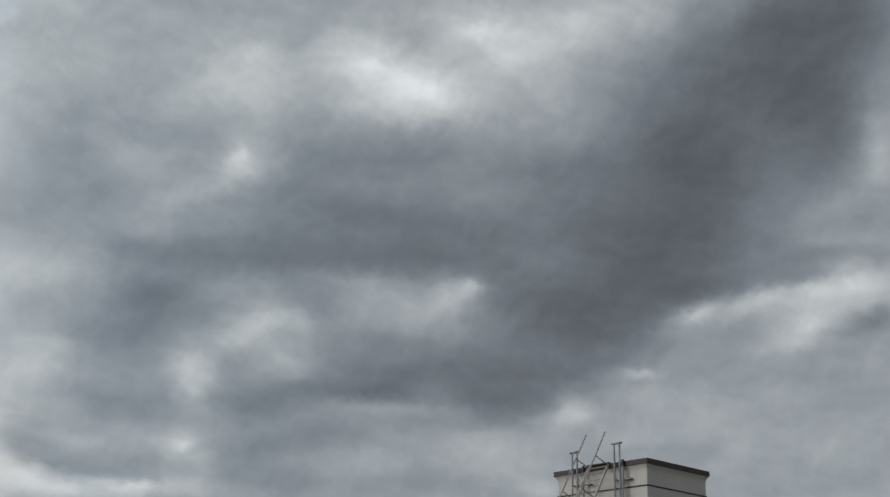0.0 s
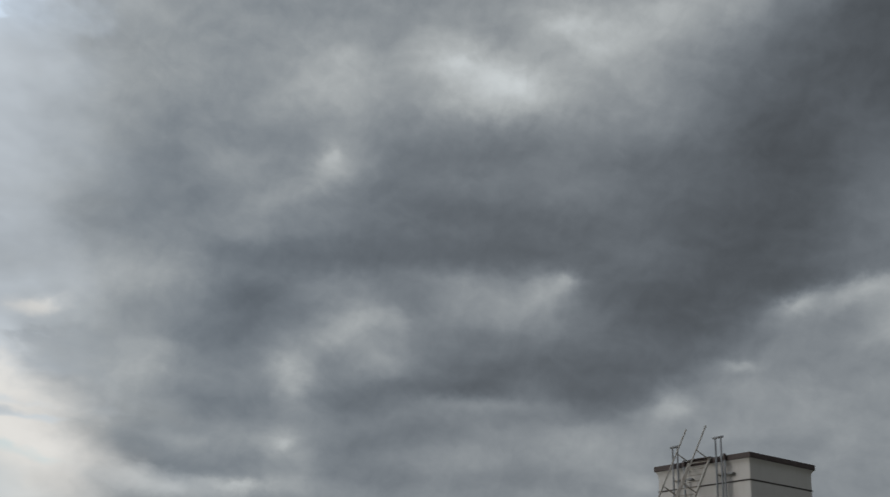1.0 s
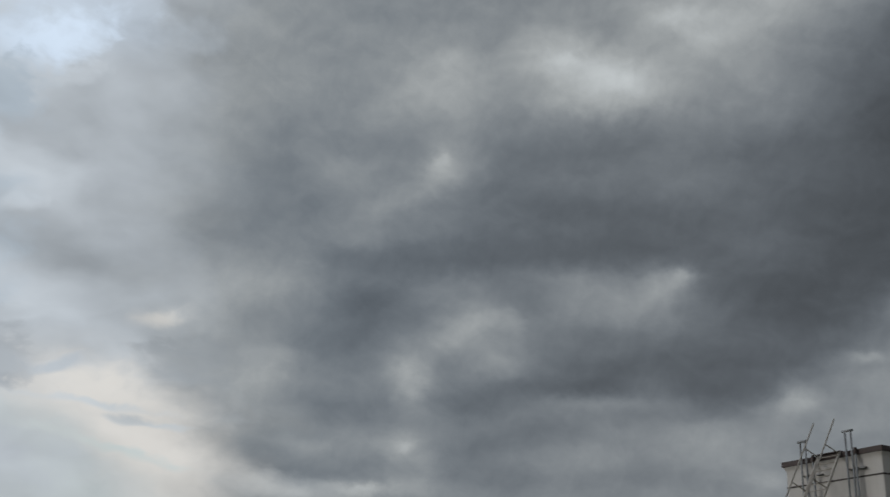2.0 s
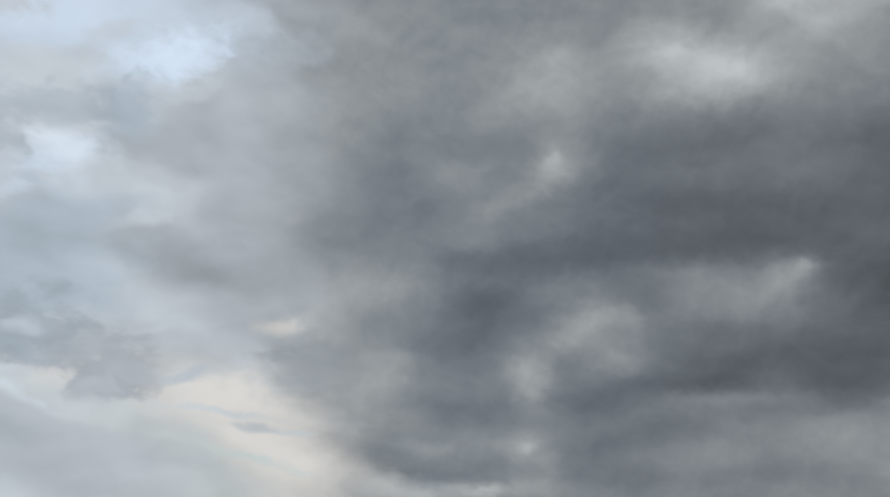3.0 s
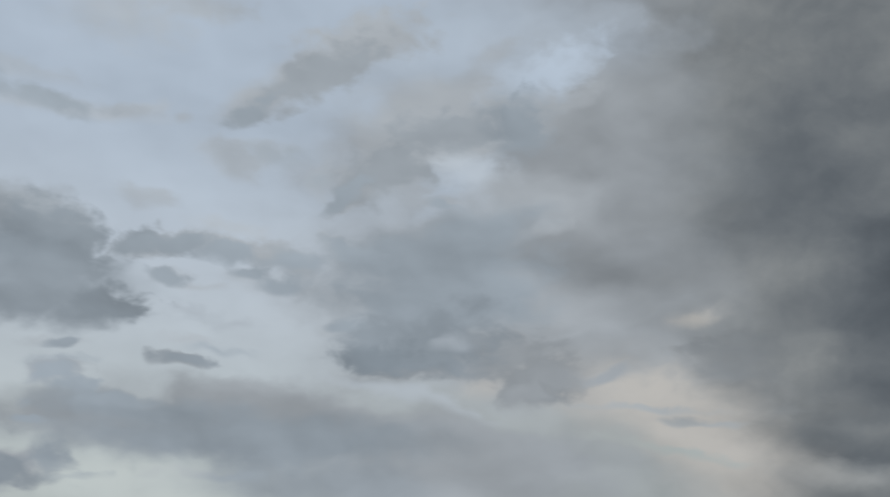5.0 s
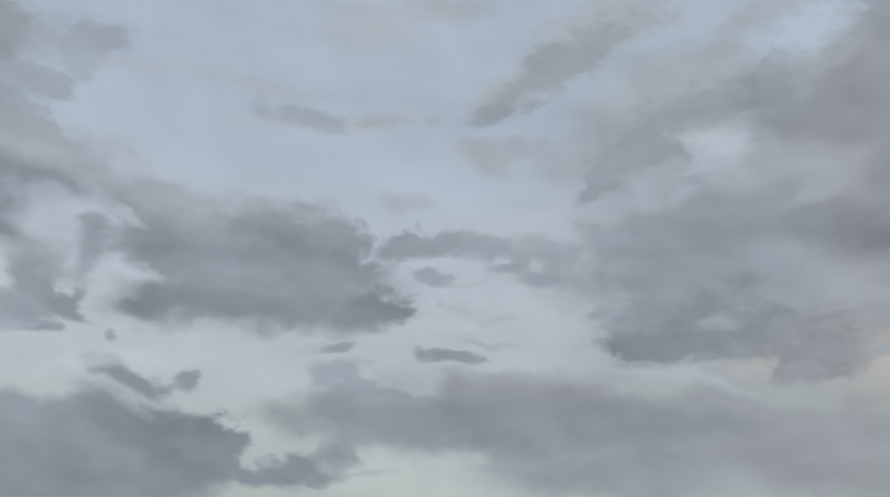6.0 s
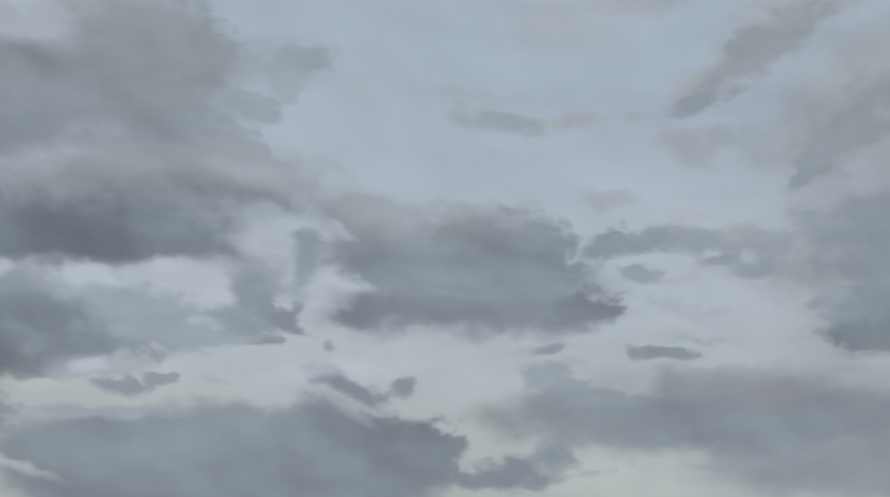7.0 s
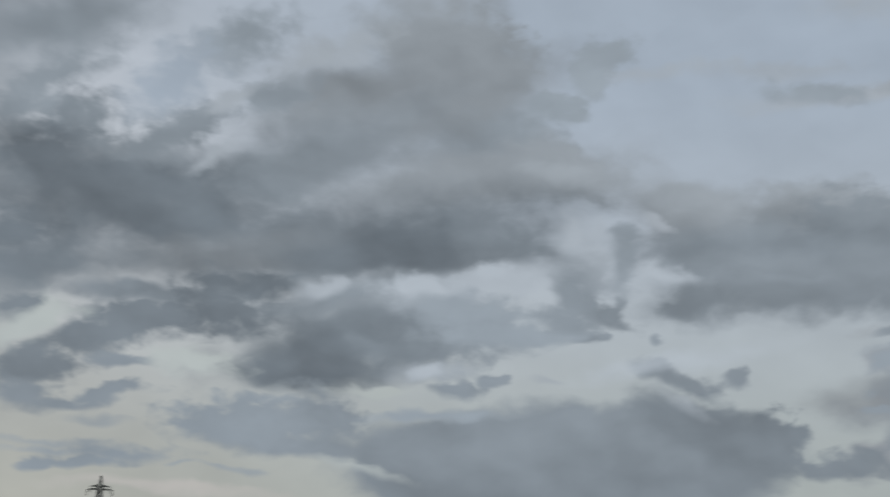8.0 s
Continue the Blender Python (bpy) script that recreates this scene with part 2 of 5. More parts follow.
lobe(-19.6, 13.9, 3.34, 2.11, 7, 143, soft=1, ragged=0.5, tint="pale")
lobe(-15.1, 19.8, 1.69, 0.71, 7, 113, soft=1, cover=0.6, ragged=0.75, tint="pale")
lobe(-2.0, 10.8, 3.37, 0.55, 10, 118, soft=0.88, ragged=0.75, tint="pale")
lobe(-12.6, 10.9, 1.91, 0.95, -15, 134, soft=0.88, ragged=0.75, tint="pale")
lobe(-19.8, 8.5, 2.74, 0.61, -3, 153, soft=0.62, ragged=0.75, tint="pale")
lobe(-14.4, 8.5, 2.61, 0.42, 4, 155, soft=0.62, ragged=0.75, tint="pale")
lobe(-17.9, 10.8, 2.05, 0.63, 5, 124, soft=0.88, ragged=0.75, tint="pale")
lobe(-4.6, 15.1, 3.17, 1.11, 3, 87, tint="storm", soft=0.88, ragged=0.75)
lobe(-10.8, 15.0, 1.12, 1.10, 5, 98, tint="storm", soft=0.88, ragged=0.75)
# dark cloud leaning over the warm gap
lobe(-16.4, 18.8, 2.09, 0.95, -0, 86, tint="storm", soft=0.75, ragged=0.75)
lobe(-16.8, 15.4, 2.05, 2.37, -4, 88, tint="storm", soft=0.88, ragged=0.75)
lobe(-18.1, 12.0, 2.27, 1.32, -13, 99, tint="storm", soft=0.75, ragged=0.75)
lobe(-21.2, 23.0, 4.24, 4.32, -5, 102, tint="storm", soft=1, ragged=0.5)
lobe(-22.6, 19.7, 2.24, 0.98, -3, 95, tint="storm", soft=0.88, ragged=0.75)
# lumps along the foot of the rain cloud
lobe(-13.7, 15.6, 2.47, 0.93, 10, 102, tint="storm", soft=0.62, top=14, ragged=0.75)
lobe(-16.2, 14.2, 2.14, 0.80, 6, 107, tint="storm", soft=0.62, top=14, ragged=0.75)
lobe(-9.4, 12.1, 2.49, 0.71, 4, 98, tint="storm", soft=0.62, top=12, ragged=0.75)
lobe(-5.1, 11.0, 2.79, 0.82, 11, 100, tint="storm", soft=0.62, top=12, ragged=0.75)
lobe(-2.1, 12.3, 3.69, 0.55, 8, 119, soft=0.75, ragged=0.5, tint="pale")
lobe(-7.9, 13.6, 1.97, 0.49, 4, 112, soft=0.88, ragged=0.75, tint="pale")
lobe(-14.2, 10.7, 1.86, 0.53, 4, 112, soft=0.75, top=14, ragged=0.75, tint="pale")
lobe(-10.8, 9.0, 1.88, 0.48, 4, 116, soft=0.75, top=10, ragged=0.75, tint="pale")
lobe(-13.8, 14.5, 1.08, 0.61, 35, 125, soft=0.75, ragged=0.75, tint="pale")
lobe(-18.9, 12.4, 1.79, 0.68, 6, 128, soft=0.75, ragged=0.75, tint="pale")
# clear patches and warm gap
lobe(-33.7, 29.4, 7.12, 1.99, 2, 192, tint="blue", soft=0.5, ragged=0.5)
lobe(-31.4, 28.3, 2.08, 0.93, 26, 192, tint="blue", soft=0.5, ragged=0.75)
lobe(-37.0, 23.2, 2.61, 1.28, 5, 192, tint="blue", soft=0.56, ragged=0.75)
lobe(-35.5, 22.5, 1.66, 0.81, 9, 190, tint="blue", soft=1, cover=0.65, ragged=0.75)
lobe(-32.1, 24.5, 1.60, 0.43, 8, 186, tint="blue", soft=1, cover=0.65, ragged=0.75)
lobe(-38.1, 21.5, 1.60, 0.42, 19, 190, tint="blue", soft=1, cover=0.65, ragged=0.75)
lobe(-38.8, 25.5, 5.20, 1.26, 18, 169, soft=0.75, ragged=0.5)
lobe(-34.3, 25.6, 4.02, 0.91, 9, 167, soft=0.75, ragged=0.5)
lobe(-33.6, 22.8, 1.70, 0.33, 16, 169, soft=1, cover=0.65, ragged=0.75)
lobe(-35.4, 29.2, 1.16, 0.37, 28, 180, soft=1, cover=0.65, ragged=0.75)
lobe(-38.3, 27.6, 3.35, 0.42, 6, 176, soft=1, cover=0.65, ragged=0.75)
lobe(-30.2, 26.3, 4.77, 1.63, 7, 165, soft=0.88, ragged=0.5)
lobe(-34.0, 20.0, 7.19, 1.89, 7, 169, soft=1, ragged=0.35)
lobe(-33.6, 14.9, 6.96, 1.34, 6, 165, soft=0.88, ragged=0.35)
lobe(-29.9, 18.6, 4.53, 0.99, 6, 148, soft=1, ragged=0.5)
lobe(-23.5, 18.3, 3.22, 1.12, 4, 150, soft=1, ragged=0.75)
lobe(-27.8, 12.0, 4.70, 1.75, -10, 186, tint="warm", soft=0.88, ragged=0.5)
lobe(-24.2, 9.5, 4.16, 2.15, -16, 176, tint="warm", soft=0.75, ragged=0.5)
lobe(-35.4, 12.8, 1.42, 0.42, 10, 186, tint="warm", soft=1, cover=0.65, ragged=0.75)
lobe(-25.0, 16.1, 1.02, 0.39, 24, 180, tint="warm", soft=1, cover=0.65, ragged=0.75)
lobe(-31.7, 15.4, 3.28, 0.22, 6, 182, soft=1, cover=0.65, ragged=0.75)
lobe(-31.3, 16.2, 1.10, 0.22, 14, 184, soft=1, cover=0.65, ragged=0.75)
lobe(-26.3, 11.2, 1.10, 0.22, 4, 155, soft=1, cover=0.65, ragged=0.75)
lobe(-32.3, 13.2, 2.27, 0.92, 9, 146, soft=0.44, ragged=0.75)
lobe(-33.1, 12.3, 1.32, 0.43, 5, 146, soft=1, cover=0.65, ragged=0.75)
lobe(-29.0, 13.6, 1.15, 0.36, 15, 148, soft=1, cover=0.65, ragged=0.75)
lobe(-35.6, 14.1, 2.87, 0.69, 7, 150, soft=0.62, ragged=0.75)
lobe(-33.8, 9.3, 7.02, 1.93, -9, 174, tint="green", soft=0.75, ragged=0.35)
lobe(-23.1, 14.0, 1.71, 1.11, 3, 140, soft=0.62, ragged=0.75)
lobe(-22.0, 14.7, 2.87, 0.72, 8, 134, soft=0.75, ragged=0.75)
# thin cloud over the pale sky
lobe(-30.0, 22.6, 5.98, 7.23, -1, 153, soft=1, ragged=0.35)
lobe(-36.0, 17.0, 7.05, 2.25, 1, 169, soft=0.62, ragged=0.5)
lobe(-45.3, 27.8, 5.01, 0.96, 27, 173, soft=0.5, top=12, ragged=0.5)
lobe(-42.9, 29.6, 3.15, 1.09, 12, 176, soft=0.62, top=10, ragged=0.75)
lobe(-47.9, 25.8, 2.12, 0.36, 13, 171, soft=1, cover=0.65, ragged=0.75)
lobe(-40.4, 24.3, 3.25, 1.31, 40, 171, soft=0.5, ragged=0.75)
lobe(-42.1, 22.4, 2.08, 0.52, 31, 171, soft=0.5, ragged=0.75)
lobe(-38.3, 26.5, 3.73, 0.95, 11, 176, soft=0.62, ragged=0.75)
lobe(-36.1, 25.1, 3.97, 0.96, 19, 178, soft=0.75, ragged=0.5)
lobe(-33.7, 27.1, 2.17, 0.72, 9, 173, soft=0.62, ragged=0.75)
lobe(-31.5, 27.3, 1.84, 0.56, 12, 169, soft=0.62, ragged=0.75)
lobe(-32.4, 28.4, 3.08, 0.84, 17, 194, tint="blue", soft=0.75, ragged=0.75)
lobe(-36.4, 23.3, 1.82, 0.90, -18, 201, tint="air", soft=1, cover=0.65, ragged=0.75)
lobe(-38.2, 23.8, 0.92, 0.28, 2, 201, tint="air", soft=1, cover=0.65, ragged=0.75)
lobe(-38.0, 22.0, 0.79, 0.25, 2, 173, soft=1, cover=0.65, ragged=0.75)
lobe(-33.3, 21.8, 3.29, 1.41, 14, 169, soft=0.75, ragged=0.75)
lobe(-37.5, 19.9, 4.18, 1.07, 9, 162, soft=0.56, ragged=0.5)
lobe(-29.8, 18.7, 4.96, 1.00, -1, 143, soft=1, ragged=0.5)
lobe(-33.0, 20.4, 1.18, 0.28, 19, 185, soft=1, cover=0.65, ragged=0.75)
lobe(-42.6, 19.2, 1.76, 0.57, -26, 176, soft=0.5, ragged=0.75)
lobe(-40.4, 18.4, 2.07, 0.39, -7, 180, soft=1, cover=0.65, ragged=0.75)
lobe(-40.4, 16.9, 2.93, 0.73, 2, 169, soft=0.56, ragged=0.75)
lobe(-39.7, 15.4, 2.03, 1.12, 12, 155, soft=0.5, ragged=0.75)
lobe(-38.9, 13.8, 3.17, 0.95, 6, 148, soft=0.5, top=10, ragged=0.75)
lobe(-35.6, 14.2, 3.17, 1.00, 9, 155, soft=0.5, ragged=0.75)
lobe(-40.8, 14.0, 0.81, 0.31, 2, 171, soft=1, cover=0.65, ragged=0.75)
lobe(-37.1, 15.0, 1.16, 0.22, 1, 189, soft=1, cover=0.65, ragged=0.75)
lobe(-32.5, 13.0, 2.14, 0.99, 5, 150, soft=0.38, top=10, ragged=0.75)
lobe(-32.8, 12.2, 1.42, 0.44, 1, 148, soft=0.5, ragged=0.75)
lobe(-29.3, 13.4, 1.27, 0.30, 13, 162, soft=0.44, ragged=0.75)
lobe(-52.9, 18.6, 1.95, 0.71, 14, 171, soft=0.5, ragged=0.75)
lobe(-49.9, 19.2, 2.29, 0.61, 1, 176, soft=0.62, ragged=0.75)
lobe(-46.7, 19.0, 1.75, 0.67, -3, 173, soft=0.56, ragged=0.75)
lobe(-48.0, 17.7, 1.09, 0.42, 9, 169, soft=1, cover=0.65, ragged=0.75)
lobe(-51.6, 17.1, 0.84, 0.30, 6, 171, soft=1, cover=0.65, ragged=0.75)
lobe(-46.2, 17.4, 1.73, 0.39, 9, 178, soft=1, cover=0.65, ragged=0.75)
lobe(-45.2, 18.3, 0.86, 0.51, 33, 173, soft=0.62, ragged=0.75)
lobe(-49.4, 20.1, 1.73, 0.28, 1, 187, soft=1, cover=0.65, ragged=0.75)
lobe(-43.2, 15.6, 0.86, 0.36, 17, 176, soft=1, cover=0.65, ragged=0.75)
lobe(-42.4, 15.9, 0.46, 0.45, 3, 180, soft=1, cover=0.65, ragged=0.75)
lobe(-50.2, 16.8, 1.13, 0.17, 5, 182, soft=1, cover=0.65, ragged=0.75)
lobe(-58.3, 24.8, 3.59, 0.34, 2, 187, soft=1, cover=0.65, ragged=0.5)
lobe(-54.9, 25.1, 1.72, 0.24, 8, 189, soft=1, cover=0.65, ragged=0.75)
lobe(-49.5, 23.5, 1.48, 0.55, 1, 185, soft=1, cover=0.65, ragged=0.75)
lobe(-47.4, 23.8, 0.90, 0.33, 5, 182, soft=1, cover=0.65, ragged=0.75)
lobe(-44.6, 22.7, 0.59, 0.63, 32, 187, soft=1, cover=0.65, ragged=0.75)
lobe(-52.3, 25.1, 0.44, 0.27, 7, 178, soft=1, cover=0.65, ragged=0.75)
lobe(-51.0, 13.4, 1.26, 0.30, -3, 162, soft=0.5, ragged=0.75)
lobe(-50.4, 14.2, 1.11, 0.16, 5, 185, soft=1, cover=0.65, ragged=0.75)
lobe(-56.5, 12.3, 1.16, 0.48, 14, 169, soft=0.5, ragged=0.75)
lobe(-56.6, 13.7, 1.17, 0.27, 14, 176, soft=1, cover=0.65, ragged=0.75)
# low sheet of cloud
lobe(-41.7, 9.6, 11.77, 1.50, -6, 162, soft=0.5, ragged=0.35)
lobe(-51.7, 10.3, 7.48, 1.34, 2, 149, soft=0.44, ragged=0.35)
lobe(-54.4, 10.7, 3.38, 0.80, 13, 153, soft=0.5, ragged=0.5)
lobe(-46.3, 11.3, 4.46, 1.03, -7, 153, soft=0.5, ragged=0.5)
lobe(-34.4, 9.8, 6.71, 1.26, -11, 165, soft=0.62, ragged=0.5)
lobe(-47.8, 12.3, 2.23, 0.44, -4, 169, soft=1, cover=0.65, ragged=0.75)
lobe(-52.2, 7.5, 4.70, 0.89, 4, 199, tint="green", soft=0.62, ragged=0.5)
lobe(-49.3, 8.2, 1.34, 0.19, 3, 180, soft=1, cover=0.65, ragged=0.75)
lobe(-52.3, 8.0, 0.58, 0.13, 4, 180, soft=1, cover=0.65, ragged=0.75)
lobe(-40.0, 7.8, 7.22, 1.35, 2, 164, soft=0.62, ragged=0.35)
lobe(-57.6, 7.6, 1.47, 0.78, 15, 166, soft=0.62, ragged=0.75)
# cloud with a dark base
lobe(-38.1, 17.8, 5.09, 2.94, 5, 160, soft=0.5, ragged=0.8, tint="slate")
lobe(-36.5, 20.3, 3.47, 1.33, 9, 160, soft=0.44, ragged=0.5, tint="slate")
lobe(-39.8, 14.1, 2.67, 0.96, 2, 136, tint="slate", soft=0.5, ragged=0.75)
lobe(-38.4, 15.1, 3.16, 1.60, -4, 148, tint="slate", soft=0.62, ragged=0.75)
lobe(-41.2, 16.9, 1.92, 0.71, -14, 160, soft=0.5, ragged=0.75, tint="slate")
lobe(-42.4, 19.2, 1.68, 0.55, -23, 165, soft=0.5, ragged=0.75, tint="slate")
lobe(-44.8, 27.8, 3.15, 1.14, 33, 165, tint="rose", soft=0.44, ragged=0.75)
lobe(-48.5, 25.6, 1.50, 0.45, 16, 165, soft=0.5, ragged=0.75, tint="slate")
lobe(-41.0, 23.4, 2.50, 1.28, 34, 162, tint="rose", soft=0.44, ragged=0.75)
lobe(-43.1, 22.0, 1.41, 0.39, 30, 167, soft=0.5, ragged=0.75, tint="slate")
lobe(-37.9, 25.5, 3.08, 0.96, 3, 165, tint="rose", soft=0.5, ragged=0.75)
lobe(-34.0, 25.8, 1.60, 1.57, 11, 160, soft=0.62, ragged=0.75, tint="slate")
lobe(-38.3, 21.8, 0.77, 0.27, -6, 167, soft=0.5, ragged=0.75, tint="slate")
lobe(-37.1, 15.0, 0.94, 0.32, 1, 186, soft=1, cover=0.65, ragged=0.75, tint="air")
lobe(-42.9, 15.6, 0.94, 0.33, 5, 162, soft=0.5, ragged=0.75, tint="slate")
lobe(-47.4, 23.6, 1.49, 0.39, 2, 172, soft=1, cover=0.65, ragged=0.75, tint="slate")
lobe(-49.5, 23.3, 1.19, 0.62, -20, 179, soft=0.62, ragged=0.75, tint="air")
lobe(-44.5, 22.7, 0.58, 0.38, -4, 174, soft=1, cover=0.65, ragged=0.75, tint="slate")
# white-topped cumulus
lobe(-65.3, 19.2, 4.37, 1.96, -16, 162, tint="rose", soft=0.38, top=26, ragged=0.5)
lobe(-59.4, 19.2, 3.57, 1.46, -6, 160, tint="rose", soft=0.31, top=26, ragged=0.75)
lobe(-62.9, 17.8, 5.85, 1.54, -1, 148, soft=0.44, top=12, ragged=0.5, tint="slate")
lobe(-57.6, 18.1, 2.94, 1.59, -23, 150, soft=0.38, top=16, ragged=0.75, tint="slate")
lobe(-61.1, 17.5, 4.69, 0.84, 2, 138, soft=0.75, ragged=0.5, tint="slate")
lobe(-60.5, 16.4, 6.42, 1.40, -0, 153, soft=0.56, ragged=0.5, tint="slate")
lobe(-60.5, 15.4, 6.82, 0.95, -0, 150, soft=0.56, ragged=0.8, tint="slate")
lobe(-54.6, 15.5, 2.04, 0.79, -4, 145, soft=0.44, ragged=0.75, tint="slate")
lobe(-66.5, 15.5, 1.70, 0.56, 13, 148, soft=0.5, ragged=0.75, tint="slate")
lobe(-63.4, 16.4, 2.61, 0.28, 3, 160, soft=0.88, cover=0.8, ragged=0.75, tint="slate")
lobe(-53.8, 18.6, 1.18, 0.68, 19, 160, soft=0.44, ragged=0.75, tint="slate")
lobe(-51.7, 18.8, 2.06, 0.62, 9, 162, soft=0.5, top=8, ragged=0.75, tint="slate")
lobe(-49.3, 18.8, 1.76, 0.56, -1, 167, soft=0.56, ragged=0.75, tint="slate")
lobe(-47.9, 17.8, 1.04, 0.42, 3, 165, soft=0.5, ragged=0.75, tint="slate")
lobe(-51.7, 17.0, 1.05, 0.34, -1, 167, soft=0.5, ragged=0.75, tint="slate")
lobe(-46.2, 17.4, 1.31, 0.39, 12, 169, soft=0.56, ragged=0.75, tint="slate")
lobe(-45.6, 18.7, 1.43, 0.61, -3, 169, soft=0.62, ragged=0.75, tint="slate")
lobe(-68.0, 16.8, 1.42, 0.28, -6, 191, soft=1, cover=0.65, ragged=0.75, tint="air")
# upper left cloud
lobe(-78.3, 27.0, 3.60, 2.07, 10, 162, soft=0.62, ragged=0.5, tint="slate")
lobe(-77.5, 23.7, 3.54, 2.38, -1, 153, soft=0.62, ragged=0.5, tint="slate")
lobe(-74.8, 21.9, 4.99, 1.18, -2, 162, tint="rose", soft=0.56, top=14, ragged=0.5)
lobe(-71.9, 24.7, 0.70, 0.43, 7, 169, soft=0.62, ragged=0.75, tint="slate")
lobe(-73.4, 24.9, 1.43, 0.70, -2, 167, soft=0.62, ragged=0.75, tint="slate")
lobe(-70.3, 27.2, 1.37, 0.86, 15, 174, soft=0.62, ragged=0.75, tint="slate")
lobe(-70.9, 26.2, 1.06, 0.70, 6, 172, soft=0.62, ragged=0.75, tint="slate")
lobe(-58.4, 24.9, 1.85, 0.42, -3, 177, soft=1, cover=0.65, ragged=0.75, tint="air")
lobe(-55.0, 25.0, 1.11, 0.25, 0, 177, soft=1, cover=0.65, ragged=0.75, tint="air")
lobe(-61.2, 26.2, 2.47, 0.33, 2, 181, soft=1, cover=0.65, ragged=0.75, tint="air")
lobe(-67.3, 26.4, 3.02, 0.27, 1, 186, soft=1, cover=0.65, ragged=0.75, tint="air")
lobe(-54.0, 21.0, 1.20, 0.50, -0, 181, soft=0.75, ragged=0.75, tint="air")
lobe(-55.9, 29.5, 2.54, 1.08, 0, 186, soft=1, ragged=0.75, tint="air")
lobe(-51.8, 30.2, 1.90, 0.65, -1, 179, soft=0.75, ragged=0.75, tint="air")
lobe(-70.4, 14.9, 1.39, 0.60, -15, 150, tint="slate", soft=0.5, ragged=0.75)
lobe(-72.1, 15.7, 0.81, 1.65, 40, 157, tint="slate", soft=0.62, ragged=0.75)
lobe(-71.9, 17.1, 1.38, 1.09, -24, 157, soft=0.75, ragged=0.75, tint="slate")
lobe(-69.6, 17.3, 0.68, 1.37, -10, 167, soft=0.75, ragged=0.75, tint="slate")
lobe(-71.4, 13.6, 1.14, 0.35, 0, 155, tint="slate", soft=0.5, ragged=0.75)
lobe(-73.6, 13.9, 1.60, 0.38, -0, 169, soft=0.75, ragged=0.75, tint="slate")
lobe(-68.1, 13.6, 0.33, 0.25, 3, 165, soft=0.62, ragged=0.75, tint="slate")
lobe(-76.5, 14.1, 2.86, 1.06, -2, 169, tint="slate", soft=0.75, ragged=0.75)
lobe(-67.8, 12.0, 1.11, 0.49, -17, 155, tint="slate", soft=0.5, ragged=0.75)
lobe(-66.0, 11.4, 1.23, 0.49, -12, 153, tint="slate", soft=0.5, ragged=0.75)
lobe(-64.4, 11.8, 0.51, 0.38, -17, 155, tint="slate", soft=0.5, ragged=0.75)
lobe(-75.8, 11.6, 0.99, 0.34, -11, 157, tint="slate", soft=0.5, ragged=0.75)
lobe(-77.1, 11.0, 1.01, 0.34, 5, 157, tint="slate", soft=0.5, ragged=0.75)
lobe(-73.2, 11.5, 0.53, 0.13, 4, 181, soft=1, cover=0.65, ragged=0.75, tint="air")
lobe(-56.4, 13.7, 0.86, 0.34, 15, 165, soft=0.5, ragged=0.75, tint="slate")
lobe(-56.6, 12.2, 0.97, 0.36, 11, 167, soft=0.5, ragged=0.75, tint="slate")
lobe(-55.5, 11.7, 1.14, 0.39, 1, 165, soft=0.5, ragged=0.75, tint="slate")
lobe(-50.9, 13.4, 1.31, 0.25, -4, 160, soft=0.5, ragged=0.75, tint="slate")
lobe(-48.9, 13.9, 1.42, 0.14, 2, 172, soft=1, cover=0.65, ragged=0.75, tint="slate")
lobe(-57.5, 10.9, 0.45, 0.17, 1, 162, soft=1, cover=0.65, ragged=0.75, tint="slate")
lobe(-57.4, 10.0, 0.96, 0.28, -9, 162, soft=0.5, ragged=0.75, tint="slate")
lobe(-67.1, 12.5, 3.33, 0.44, 11, 210, soft=1, cover=0.6, ragged=0.75, tint="air")
lobe(-72.8, 6.7, 9.91, 3.50, 1, 150, tint="slate", soft=0.15, ragged=0.2, top=8)
lobe(-67.3, 8.1, 6.21, 2.41, 0, 150, tint="slate", soft=0.15, ragged=0.2, top=8)
lobe(-78.4, 8.4, 5.33, 1.26, 2, 155, tint="slate", soft=0.38, ragged=0.3)
lobe(-65.2, 9.0, 3.60, 1.48, -19, 145, tint="slate", soft=0.25, ragged=0.5)
lobe(-62.2, 8.5, 1.39, 1.36, -37, 145, tint="slate", soft=0.31, ragged=0.75)
lobe(-59.1, 7.3, 2.50, 0.54, 1, 148, tint="slate", soft=0.5, ragged=0.75)
lobe(-56.6, 8.4, 0.84, 0.71, 20, 155, tint="slate", soft=0.62, ragged=0.75)
lobe(-55.4, 7.6, 0.84, 0.22, 10, 162, soft=0.5, ragged=0.75, tint="slate")
lobe(-66.7, 10.5, 0.94, 0.27, -27, 184, soft=1, cover=0.65, ragged=0.75, tint="air")
lobe(-52.1, 7.2, 4.15, 0.86, 0, 198, tint="green", soft=0.62, ragged=0.5)
